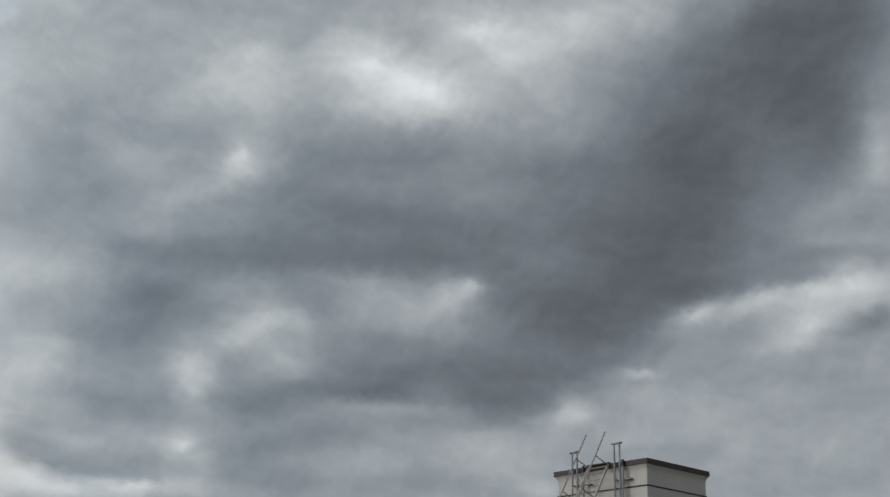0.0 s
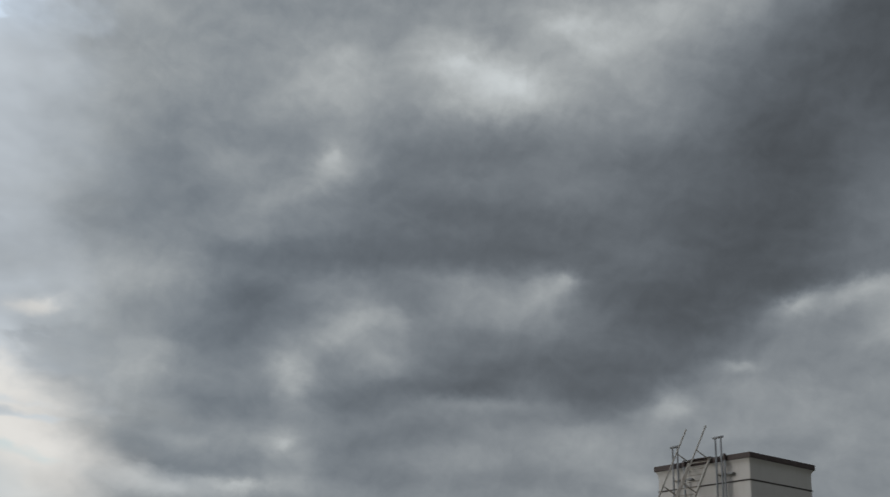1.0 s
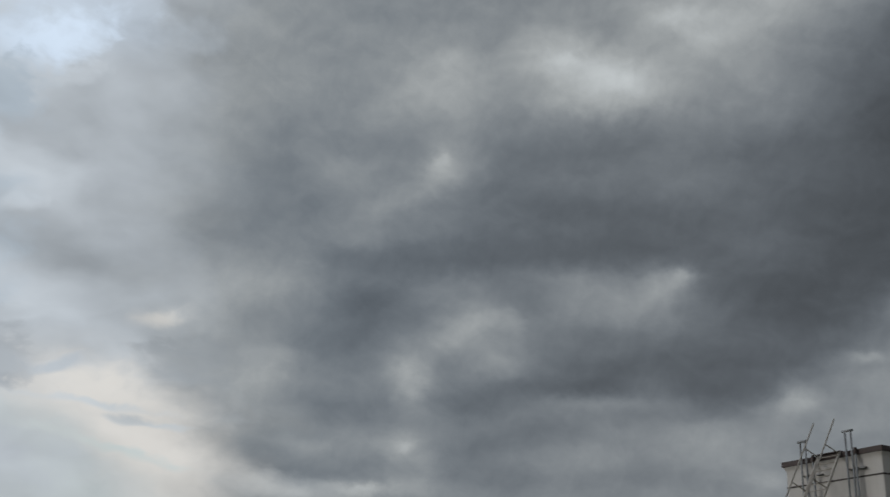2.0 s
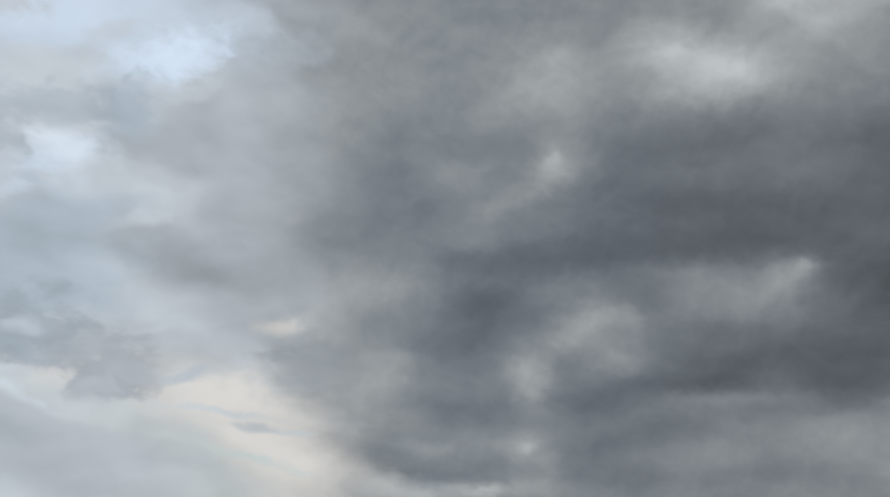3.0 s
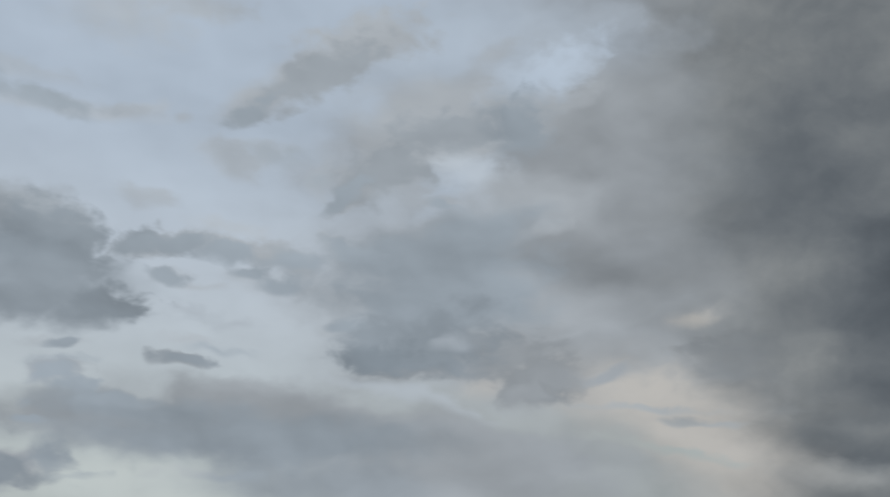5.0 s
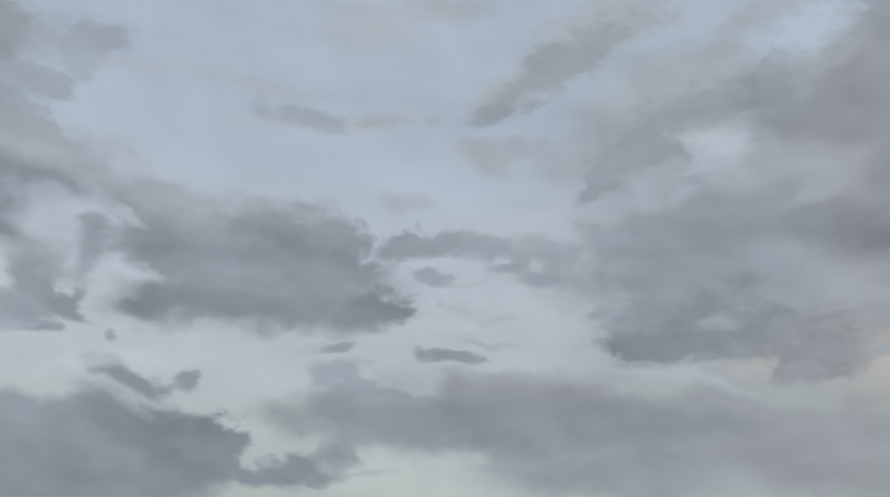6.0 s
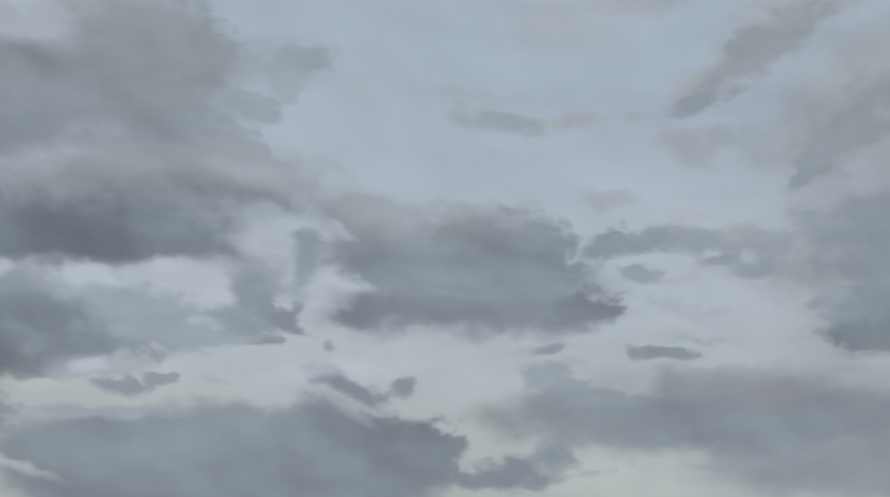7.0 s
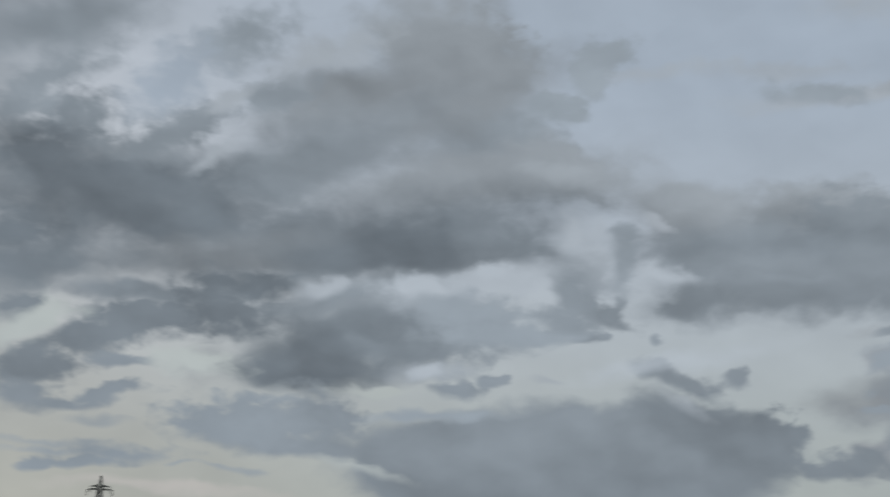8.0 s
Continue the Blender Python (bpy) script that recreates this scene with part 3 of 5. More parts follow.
# heavy grey cloud of the last view
lobe(-79.1, 28.5, 3.77, 2.18, -7, 162, tint="rose", soft=0.5, top=10, ragged=0.75)
lobe(-76.5, 27.5, 2.16, 1.66, -17, 162, tint="rose", soft=0.5, ragged=0.75)
lobe(-83.3, 25.6, 5.16, 1.68, 21, 155, tint="rose", soft=0.62, ragged=0.5)
lobe(-87.6, 25.2, 2.11, 0.93, 14, 158, soft=0.56, ragged=0.75, tint="slate")
lobe(-78.3, 24.9, 5.19, 1.40, 15, 155, tint="rose", soft=0.75, ragged=0.5)
lobe(-73.4, 25.0, 1.41, 0.61, -9, 167, soft=0.62, ragged=0.75, tint="slate")
lobe(-74.6, 23.3, 2.41, 1.12, -18, 158, soft=0.62, ragged=0.75, tint="slate")
lobe(-72.2, 21.9, 3.28, 1.12, -15, 165, tint="rose", soft=0.5, top=16, ragged=0.75)
lobe(-85.5, 22.1, 5.94, 1.68, 21, 155, soft=0.75, ragged=0.5, tint="slate")
lobe(-77.6, 21.0, 7.21, 1.24, 9, 165, tint="rose", soft=0.75, ragged=0.5)
lobe(-87.7, 20.5, 4.39, 1.11, 14, 153, soft=0.75, ragged=0.5, tint="slate")
lobe(-79.9, 18.3, 7.40, 1.69, 8, 129, tint="slate", soft=0.88, ragged=0.5)
lobe(-83.4, 17.6, 5.86, 1.29, 3, 124, tint="slate", soft=0.88, ragged=0.5)
lobe(-75.5, 18.4, 2.66, 1.01, 1, 141, tint="slate", soft=0.88, ragged=0.75)
lobe(-95.7, 19.7, 6.89, 1.78, 1, 126, tint="slate", soft=0.62, ragged=0.5)
lobe(-98.0, 22.6, 2.20, 1.19, 23, 150, soft=0.56, ragged=0.75, tint="slate")
lobe(-99.7, 21.0, 2.66, 1.48, 9, 131, tint="slate", soft=0.75, ragged=0.75)
lobe(-92.4, 23.1, 2.02, 1.14, 16, 155, soft=0.5, ragged=0.75, tint="slate")
lobe(-94.5, 21.7, 2.54, 0.81, 12, 153, soft=0.75, ragged=0.75, tint="slate")
lobe(-92.7, 18.3, 7.29, 1.09, 2, 129, tint="slate", soft=0.62, ragged=0.35)
lobe(-90.6, 16.8, 5.35, 0.94, 13, 141, tint="rose", soft=0.75, ragged=0.5)
lobe(-98.7, 15.8, 3.64, 1.33, 7, 136, soft=0.75, ragged=0.5, tint="slate")
lobe(-88.8, 15.7, 3.12, 0.66, 4, 131, tint="slate", soft=0.62, ragged=0.75)
lobe(-99.0, 27.2, 5.05, 1.29, 18, 155, soft=0.75, ragged=0.5, tint="slate")
lobe(-99.2, 24.8, 3.03, 0.89, 29, 158, soft=0.88, ragged=0.75, tint="slate")
lobe(-89.9, 27.5, 2.69, 0.98, 24, 167, soft=0.75, ragged=0.75, tint="slate")
lobe(-93.3, 25.4, 2.30, 1.09, 35, 182, tint="blue", soft=0.75, ragged=0.75)
lobe(-85.3, 27.3, 2.74, 0.66, 22, 184, tint="air", soft=0.88, ragged=0.75)
lobe(-91.1, 21.6, 1.32, 0.33, 35, 186, soft=0.75, ragged=0.75, tint="air")
lobe(-90.5, 24.7, 1.16, 0.39, 34, 184, soft=0.75, ragged=0.75, tint="air")
lobe(-70.3, 27.4, 1.36, 0.79, 25, 174, soft=0.62, ragged=0.75, tint="slate")
lobe(-71.0, 26.2, 1.04, 0.49, -1, 177, soft=0.62, ragged=0.75, tint="slate")
lobe(-59.3, 25.1, 2.24, 0.53, -11, 172, soft=0.62, ragged=0.75, tint="slate")
lobe(-92.9, 14.9, 4.12, 0.44, -1, 150, tint="slate", soft=0.62, ragged=0.5)
lobe(-85.0, 15.5, 1.32, 0.39, 13, 208, soft=1, cover=0.65, ragged=0.75, tint="air")
lobe(-82.4, 14.1, 6.04, 1.57, 14, 143, tint="slate", soft=0.5, top=8, ragged=0.5)
lobe(-84.3, 12.5, 5.11, 1.39, 9, 134, tint="slate", soft=0.62, ragged=0.5)
lobe(-85.1, 11.5, 3.66, 0.61, 5, 126, tint="slate", soft=0.75, ragged=0.5)
lobe(-79.7, 13.1, 3.17, 1.40, 2, 143, tint="slate", soft=0.62, ragged=0.75)
lobe(-77.4, 14.3, 2.03, 1.12, 1, 162, soft=0.88, ragged=0.75, tint="slate")
lobe(-93.6, 13.6, 2.97, 1.09, 13, 141, tint="slate", soft=0.5, ragged=0.75)
lobe(-95.6, 12.6, 2.88, 0.81, 20, 141, tint="slate", soft=0.5, ragged=0.75)
lobe(-89.8, 14.2, 2.51, 1.10, 4, 136, tint="slate", soft=0.5, ragged=0.75)
lobe(-98.3, 11.0, 2.52, 0.90, 14, 146, tint="slate", soft=0.5, ragged=0.75)
lobe(-98.6, 9.7, 1.50, 0.52, 5, 155, tint="slate", soft=0.62, ragged=0.75)
lobe(-94.3, 11.5, 1.43, 0.32, 5, 158, tint="slate", soft=0.5, ragged=0.75)
lobe(-94.5, 9.9, 2.09, 0.37, 13, 158, tint="slate", soft=0.44, ragged=0.75)
lobe(-96.3, 9.4, 2.05, 0.26, 5, 158, tint="slate", soft=0.5, ragged=0.75)
lobe(-94.4, 8.7, 1.15, 0.19, 4, 165, soft=1, cover=0.65, ragged=0.75, tint="slate")
lobe(-88.5, 9.1, 2.74, 1.08, -3, 160, tint="slate", soft=0.38, ragged=0.75)
lobe(-84.7, 9.6, 1.96, 1.09, -7, 158, tint="slate", soft=0.5, ragged=0.75)
lobe(-85.7, 8.2, 3.59, 0.60, -1, 155, tint="slate", soft=0.44, ragged=0.5)
lobe(-86.9, 10.2, 2.22, 0.16, 3, 165, soft=1, cover=0.65, ragged=0.75, tint="slate")
lobe(-95.9, 6.6, 2.03, 0.31, 4, 162, tint="slate", soft=0.5, ragged=0.75)
lobe(-97.7, 6.4, 0.74, 0.26, 4, 162, tint="slate", soft=0.5, ragged=0.75)
lobe(-97.1, 7.6, 2.01, 0.16, 4, 172, soft=1, cover=0.65, ragged=0.75, tint="slate")
lobe(-96.8, 7.2, 2.27, 0.13, 4, 174, soft=1, cover=0.65, ragged=0.75, tint="slate")
lobe(-92.1, 7.6, 0.24, 0.13, 4, 167, soft=1, cover=0.65, ragged=0.75, tint="slate")
lobe(-91.0, 6.7, 0.42, 0.11, 3, 172, soft=1, cover=0.65, ragged=0.75, tint="slate")
lobe(-87.5, 6.7, 0.49, 0.16, 3, 167, soft=1, cover=0.65, ragged=0.75, tint="slate")
lobe(-88.8, 6.7, 0.91, 0.11, 3, 174, soft=1, cover=0.65, ragged=0.75, tint="slate")
lobe(-77.9, 10.9, 1.25, 0.39, -6, 160, tint="slate", soft=0.5, ragged=0.75)
lobe(-75.8, 11.4, 0.91, 0.31, 1, 162, tint="slate", soft=0.5, ragged=0.75)
lobe(-78.8, 11.9, 1.71, 0.39, 11, 198, soft=1, cover=0.65, ragged=0.75, tint="air")
lobe(-98.6, 13.1, 1.68, 0.85, 32, 198, tint="green", soft=0.75, ragged=0.75)
lobe(-82.3, 7.2, 1.67, 0.22, -6, 203, tint="green", soft=1, cover=0.65, ragged=0.75)
lobe(-79.3, 9.7, 3.39, 0.25, 2, 177, soft=0.75, ragged=0.75, tint="slate")
lobe(-76.9, 16.3, 3.22, 0.68, 11, 196, soft=0.75, ragged=0.75, tint="air")
lobe(-80.1, 15.6, 1.16, 0.45, 21, 201, soft=1, cover=0.65, ragged=0.75, tint="air")
lobe(-71.1, 18.0, 0.87, 1.29, 19, 198, soft=1, cover=0.65, ragged=0.75, tint="air")
lobe(-72.2, 18.6, 0.59, 0.56, -0, 203, soft=1, cover=0.65, ragged=0.75, tint="air")
lobe(-67.6, 16.6, 1.42, 0.33, -6, 206, soft=1, cover=0.65, ragged=0.75, tint="air")
lobe(-67.8, 19.2, 0.86, 0.28, -31, 182, soft=0.75, ragged=0.75, tint="air")
lobe(-91.4, 5.6, 4.20, 0.26, 3, 198, tint="warm", soft=0.88, ragged=0.5)
lobe(-69.3, 18.0, 0.58, 0.95, -1, 165, soft=0.75, ragged=0.75, tint="slate")
lobe(-99.4, 13.8, 1.27, 0.69, 7, 143, tint="slate", soft=0.62, ragged=0.75)
lobe(-93.9, 7.2, 2.33, 0.42, 4, 165, soft=0.88, ragged=0.75, tint="slate")
lobe(-83.9, 15.2, 4.04, 0.56, 7, 153, soft=0.75, ragged=0.5, tint="slate")
lobe(-77.5, 15.0, 2.61, 0.84, -8, 172, soft=0.88, ragged=0.75, tint="slate")
lobe(-75.1, 13.8, 3.17, 0.39, 1, 174, soft=0.88, ragged=0.75, tint="slate")
lobe(-72.5, 14.7, 1.31, 0.62, -24, 160, soft=0.56, ragged=0.75, tint="slate")
lobe(-99.9, 17.2, 2.85, 1.06, 8, 129, tint="slate", soft=0.75, ragged=0.75)
lobe(-100.6, 23.0, 1.61, 0.78, 29, 160, soft=0.75, ragged=0.75, tint="slate")
lobe(-9.3, 10.5, 2.45, 0.70, 13, 105, soft=0.75, ragged=0.75, tint="pale")
lobe(-12.5, 12.1, 1.63, 0.43, 4, 101, soft=0.75, ragged=0.75, tint="pale")
lobe(-17.2, 11.7, 2.34, 0.47, 5, 108, soft=0.75, ragged=0.75, tint="pale")
lobe(-19.4, 16.0, 2.61, 0.59, 12, 124, soft=0.75, ragged=0.75, tint="pale")
# small shreds before the low sheet
lobe(-47.4, 9.7, 8.78, 1.14, -5, 153, tint="slate", soft=0.5, ragged=0.5)
lobe(-52.4, 11.0, 3.96, 0.72, 5, 153, tint="slate", soft=0.5, ragged=0.5)
lobe(-43.9, 7.8, 5.31, 0.96, -1, 157, tint="slate", soft=0.75, cover=0.7, ragged=0.5)
lobe(-39.7, 12.1, 3.14, 0.27, -7, 191, soft=1, cover=0.65, ragged=0.75, tint="air")
lobe(-41.1, 14.2, 1.89, 0.86, 7, 136, tint="slate", soft=0.56, ragged=0.75)
lobe(-41.8, 15.3, 1.10, 0.65, 17, 148, soft=0.56, ragged=0.75, tint="slate")
lobe(-48.0, 8.1, 1.09, 0.19, -4, 167, soft=1, cover=0.65, ragged=0.75, tint="slate")
lobe(-53.8, 11.4, 1.71, 0.33, 10, 160, soft=0.62, ragged=0.75, tint="slate")
lobe(-56.3, 12.8, 1.15, 0.17, 6, 172, soft=1, cover=0.65, ragged=0.75, tint="slate")
lobe(-50.3, 15.6, 0.86, 0.17, -1, 181, soft=1, cover=0.65, ragged=0.75, tint="air")
lobe(-48.0, 15.1, 1.03, 0.19, 6, 179, soft=1, cover=0.65, ragged=0.75, tint="air")
# lit gaps and dark bases of the heavy cloud
lobe(-95.9, 19.3, 3.27, 0.73, 0, 132, tint="slate", soft=0.90, ragged=0.40)
lobe(-82.8, 17.3, 3.82, 0.56, 0, 129, tint="slate", soft=0.80, ragged=0.40)
lobe(-84.8, 11.9, 2.73, 0.56, 0, 136, tint="slate", soft=0.70, ragged=0.50)
lobe(-86.9, 9.3, 2.99, 0.62, 0, 163, tint="slate", soft=0.50, ragged=0.60)
lobe(-87.9, 8.4, 2.13, 0.51, 0, 161, tint="slate", soft=0.50, ragged=0.60)
lobe(-85.0, 15.6, 1.23, 0.34, 10, 192, tint="air", soft=1.00, ragged=0.75)
lobe(-79.7, 16.0, 1.75, 0.42, 10, 200, tint="air", soft=0.70, ragged=0.75)
lobe(-76.0, 16.9, 1.17, 0.31, 0, 202, tint="air", soft=0.70, ragged=0.75)
lobe(-98.3, 12.8, 1.73, 0.53, 20, 201, tint="green", soft=0.60, ragged=0.75)
lobe(-90.8, 11.7, 2.01, 0.56, 0, 201, tint="green", soft=0.70, ragged=0.75)
lobe(-79.1, 11.9, 0.86, 0.28, 20, 200, tint="air", soft=0.70, ragged=0.75)
lobe(-81.9, 10.8, 1.72, 0.20, 0, 197, tint="green", soft=0.80, ragged=0.75)
lobe(-72.2, 21.8, 2.27, 0.62, -10, 178, tint="rose", soft=0.90, ragged=0.60)
# warm light under the curtain
lobe(-27.5, 12.5, 2.59, 0.90, -10, 187, tint="warm", soft=1.00, ragged=0.75)
lobe(-25.8, 10.3, 2.57, 1.07, -20, 182, tint="warm", soft=1.00, ragged=0.75)
lobe(-28.0, 11.7, 2.58, 0.17, 0, 176, tint="pale", soft=1.00, ragged=0.75)
lobe(-24.7, 11.1, 1.72, 0.14, 0, 174, tint="pale", soft=1.00, ragged=0.75)
lobe(-26.2, 11.2, 0.97, 0.22, 0, 162, tint="pale", soft=0.70, ragged=0.75)
lobe(-26.6, 9.7, 2.85, 0.20, -10, 176, tint="green", soft=1.00, ragged=0.75)
lobe(-32.1, 13.1, 1.38, 0.62, 0, 156, tint="grey", soft=0.50, ragged=0.75)
lobe(-33.2, 12.3, 0.86, 0.39, 0, 159, tint="grey", soft=0.50, ragged=0.75)
lobe(-29.4, 13.4, 1.04, 0.25, 20, 164, tint="grey", soft=0.60, ragged=0.75)
lobe(-25.0, 16.0, 0.58, 0.31, 20, 180, tint="warm", soft=1.00, ragged=0.75)

THICKNESS = []


def thick(x, y, rx, ry, turn, amount):
    """More cloud, or with a negative amount less, round heading x and height y, with half-axes rx, ry, turned."""
    THICKNESS.append((x, y, rx, ry, turn, amount))


class Field:
    """A sum of soft lobes over a stretch of sky, as a node group."""

    def __init__(self, name):
        self.group = bpy.data.node_groups.new(name, "ShaderNodeTree")
        self.group.interface.new_socket("Plan", in_out="INPUT", socket_type="NodeSocketVector")
        self.group.interface.new_socket("Start", in_out="INPUT", socket_type="NodeSocketFloat")
        self.group.interface.new_socket("Sum", in_out="OUTPUT", socket_type="NodeSocketFloat")
        given = self.group.nodes.new("NodeGroupInput").outputs
        self.total, self.axes = given["Start"], {0: given["Plan"]}

    def turned(self, turn):
        """The plan in axes turned by so many degrees."""
        if turn not in self.axes:
            c, d = math.cos(radians(turn)), math.sin(radians(turn))
            a, b = vec_node("DOT_PRODUCT", self.axes[0], (c, d, 0.0)), vec_node("DOT_PRODUCT", self.axes[0], (-d, c, 0.0))
            n = node("ShaderNodeCombineXYZ")
            wire(a, n.inputs[0]), wire(b, n.inputs[1])
            self.axes[turn] = n.outputs[0]
        return self.axes[turn]

    def add(self, x, y, rx, ry, turn, amount):
        c, d = math.cos(radians(turn)), math.sin(radians(turn))
        # thick cloud that is there already pushes a lobe aside a little
        middle = vec_node("MULTIPLY_ADD", self.total, (0.004, 0.004, 0.0), (-(c * x + d * y) / rx, -(c * y - d * x) / ry, 0.0))
        at = vec_node("MULTIPLY_ADD", self.turned(turn), (1 / rx, 1 / ry, 0.0), middle)
        self.total = math_node("MULTIPLY_ADD", math_node("POWER", 0.5, vec_node("DOT_PRODUCT", at, at)), amount, self.total)

    def close(self):
        wire(self.total, node("NodeGroupOutput").inputs["Sum"])


def field_of(lobes, start):
    """The sum of some lobes over a start value."""
    global tree
    whole, field = tree, Field("deck_field")
    tree = field.group
    for one in lobes:
        field.add(*one)
    field.close()
    tree = whole
    n = node("ShaderNodeGroup")
    n.node_tree = field.group
    wire(frayed, n.inputs["Plan"]), wire(start, n.inputs["Start"])
    return n.outputs[0]


def deck_between(lo, hi):
    """The light of the rain cloud's deck for headings from lo to hi: thin cloud lets light through, thick cloud is dark and bluer."""
    near = []
    for one in THICKNESS:
        x, rx, ry, slope = one[0], one[2], one[3], radians(one[4])
        reach = math.hypot(rx * math.cos(slope), ry * math.sin(slope)) * 2.7 + 0.8
        if lo - reach < x < hi + reach:
            near.append(one)
    total = deck_start
    for k in range(0, len(near), CHUNK):
        total = field_of(near[k:k + CHUNK], total)
    grown = math_node("MINIMUM", math_node("MAXIMUM", total, 0.0), 1.6)
    depth = math_node("MULTIPLY_ADD", puff, math_node("MULTIPLY_ADD", grown, 0.38, 0.17), total)
    lit = math_node("MULTIPLY_ADD", math_node("POWER", 0.4724, math_node("MAXIMUM", depth, 0.0)), 118.0, 62.0)
    lit = math_node("MULTIPLY", lit, math_node("MULTIPLY_ADD", crowns, 0.30, 1.0))
    value = math_node("MULTIPLY_ADD", math_node("SUBTRACT", lit, 190.0), ramp(depth, 0.0, 0.35), 190.0)
    hue = mix(ramp(lit, 75, 150), mix(ramp(heading, -22, 2), (0.920, 1.0, 1.082), (0.940, 1.0, 1.062)), (0.972, 1.0, 1.010))
    seen = vec_node("MULTIPLY", hue, math_node("DIVIDE", value, 255.0))
    gamma = node("ShaderNodeGamma")
    gamma.inputs["Gamma"].default_value = 2.4
    wire(vec_node("MULTIPLY_ADD", seen, (1 / 1.055,) * 3, (0.055 / 1.055,) * 3), gamma.inputs["Color"])
    light = node("ShaderNodeBackground")
    wire(gamma.outputs[0], light.inputs["Color"])
    return light.outputs[0]


# the deck's outlines frayed by wind in large and small curls, and billows in its thickness whose crowns face the light above
grain = vec_node("MULTIPLY", plan, (0.78, 1.0, 1.0))
gust = vec_node("SUBTRACT", noise_node(grain, 0.42, 3.0, 0.5).outputs["Color"], (0.5, 0.5, 0.5))
fray = vec_node("SUBTRACT", noise_node(grain, 1.5, 4.0, 0.55).outputs["Color"], (0.5, 0.5, 0.5))
frayed = vec_node("ADD", plan, vec_node("ADD", vec_node("MULTIPLY", gust, (0.8, 0.6, 0.0)), vec_node("MULTIPLY", fray, (0.6, 0.5, 0.0))))
rolled = vec_node("ADD", grain, vec_node("SCALE", gust, scale=1.2))
puff = math_node("SUBTRACT", noise_node(rolled, 0.40, 6.0, 0.56).outputs[0], 0.5)
crowns = math_node("SUBTRACT", puff, math_node("SUBTRACT", noise_node(vec_node("ADD", rolled, (-0.15, 0.45, 0.0)), 0.40, 5.0, 0.56).outputs[0], 0.5))
deck_start = ramp(heading, -40, -12, 0.25, 1.10)

# deck and rain cloud of the first view
thick(-21.9, 28.5, 5.11, 3.09, 0, -0.17)
thick(-19.2, 28.2, 3.51, 1.40, 0, 0.09)
thick(-12.2, 27.6, 3.80, 1.69, 0, -0.30)
thick(-7.0, 31.9, 5.30, 0.98, 10, -0.12)
thick(-10.0, 29.8, 2.26, 0.84, 0, -0.30)
thick(-1.2, 32.4, 1.33, 0.84, 0, -0.24)
thick(-22.9, 25.1, 1.86, 2.25, 0, -0.18)
thick(-5.0, 29.9, 1.94, 1.12, 0, -0.69)
thick(-1.7, 29.3, 2.25, 0.98, -10, -0.49)
thick(1.1, 31.8, 1.98, 0.84, 20, -0.51)
thick(3.4, 31.0, 2.95, 1.40, 20, -0.58)
thick(7.9, 32.3, 2.33, 1.12, 20, -0.34)
thick(0.2, 27.9, 3.82, 1.12, 0, -0.26)
thick(6.6, 30.2, 2.92, 1.40, 20, -0.23)
thick(-3.2, 27.8, 3.18, 0.98, 0, -0.49)
thick(-14.1, 25.7, 3.43, 0.98, 20, 0.20)
thick(-16.6, 24.3, 1.54, 0.70, 0, -0.15)
thick(-21.6, 23.8, 2.76, 1.69, 0, 0.09)
thick(-19.9, 21.9, 3.03, 1.40, 0, 0.14)
thick(-17.0, 21.6, 2.42, 0.84, 0, 0.07)
thick(-11.3, 24.8, 1.24, 0.45, 40, -0.27)
thick(-10.6, 24.2, 1.85, 0.56, 30, -0.30)
thick(-13.5, 23.0, 2.75, 0.62, 20, -0.14)
thick(-20.8, 18.0, 1.77, 0.84, 0, -0.12)
thick(-18.9, 19.1, 1.49, 0.70, 0, -0.04)
thick(-16.2, 19.7, 2.39, 0.51, 0, 0.24)
thick(-15.7, 18.4, 2.37, 0.56, 0, -0.15)
thick(-5.2, 24.9, 4.03, 1.40, 0, 0.61)
thick(-7.1, 25.9, 2.50, 0.84, 10, -0.06)
thick(-0.9, 26.2, 3.76, 1.12, 0, 0.38)
thick(1.3, 24.1, 2.15, 0.70, 0, 0.16)
thick(-4.1, 22.4, 4.56, 0.98, 0, 0.87)
thick(-9.2, 21.5, 3.02, 0.98, 10, 0.18)
thick(-11.3, 19.9, 3.59, 0.84, 0, 0.81)
thick(-4.3, 20.5, 4.80, 0.84, 0, 1.08)
thick(2.0, 21.3, 3.62, 1.40, 0, 0.88)
thick(5.3, 24.9, 2.48, 1.12, 0, 0.62)
thick(8.4, 25.4, 1.24, 0.84, 0, 0.44)
thick(7.1, 22.7, 2.74, 1.69, 0, 0.90)
thick(10.9, 21.2, 3.31, 2.25, 30, 2.07)
thick(14.0, 24.6, 2.78, 3.09, 60, 1.73)
thick(12.0, 25.8, 1.56, 1.40, 0, 0.93)
thick(16.9, 27.7, 1.59, 1.40, 0, -0.24)
thick(16.8, 29.8, 4.21, 2.25, 40, 1.32)
thick(19.5, 30.6, 3.91, 1.97, 30, 1.52)
thick(22.1, 30.7, 1.63, 1.40, 0, 1.06)
thick(19.8, 27.4, 2.21, 1.97, 0, 1.77)
thick(19.8, 24.9, 1.86, 1.12, 40, 0.92)
thick(12.2, 28.8, 1.92, 1.69, 50, 0.36)
thick(9.7, 28.1, 1.91, 1.69, 50, 0.37)
thick(13.2, 31.2, 1.64, 1.12, 40, 0.16)
thick(10.7, 31.4, 1.97, 1.12, 40, -0.18)
thick(13.8, 21.1, 2.41, 1.40, 0, 0.43)
thick(12.3, 18.9, 2.67, 0.70, 0, 1.39)
thick(16.0, 20.4, 2.70, 0.84, 10, 0.27)
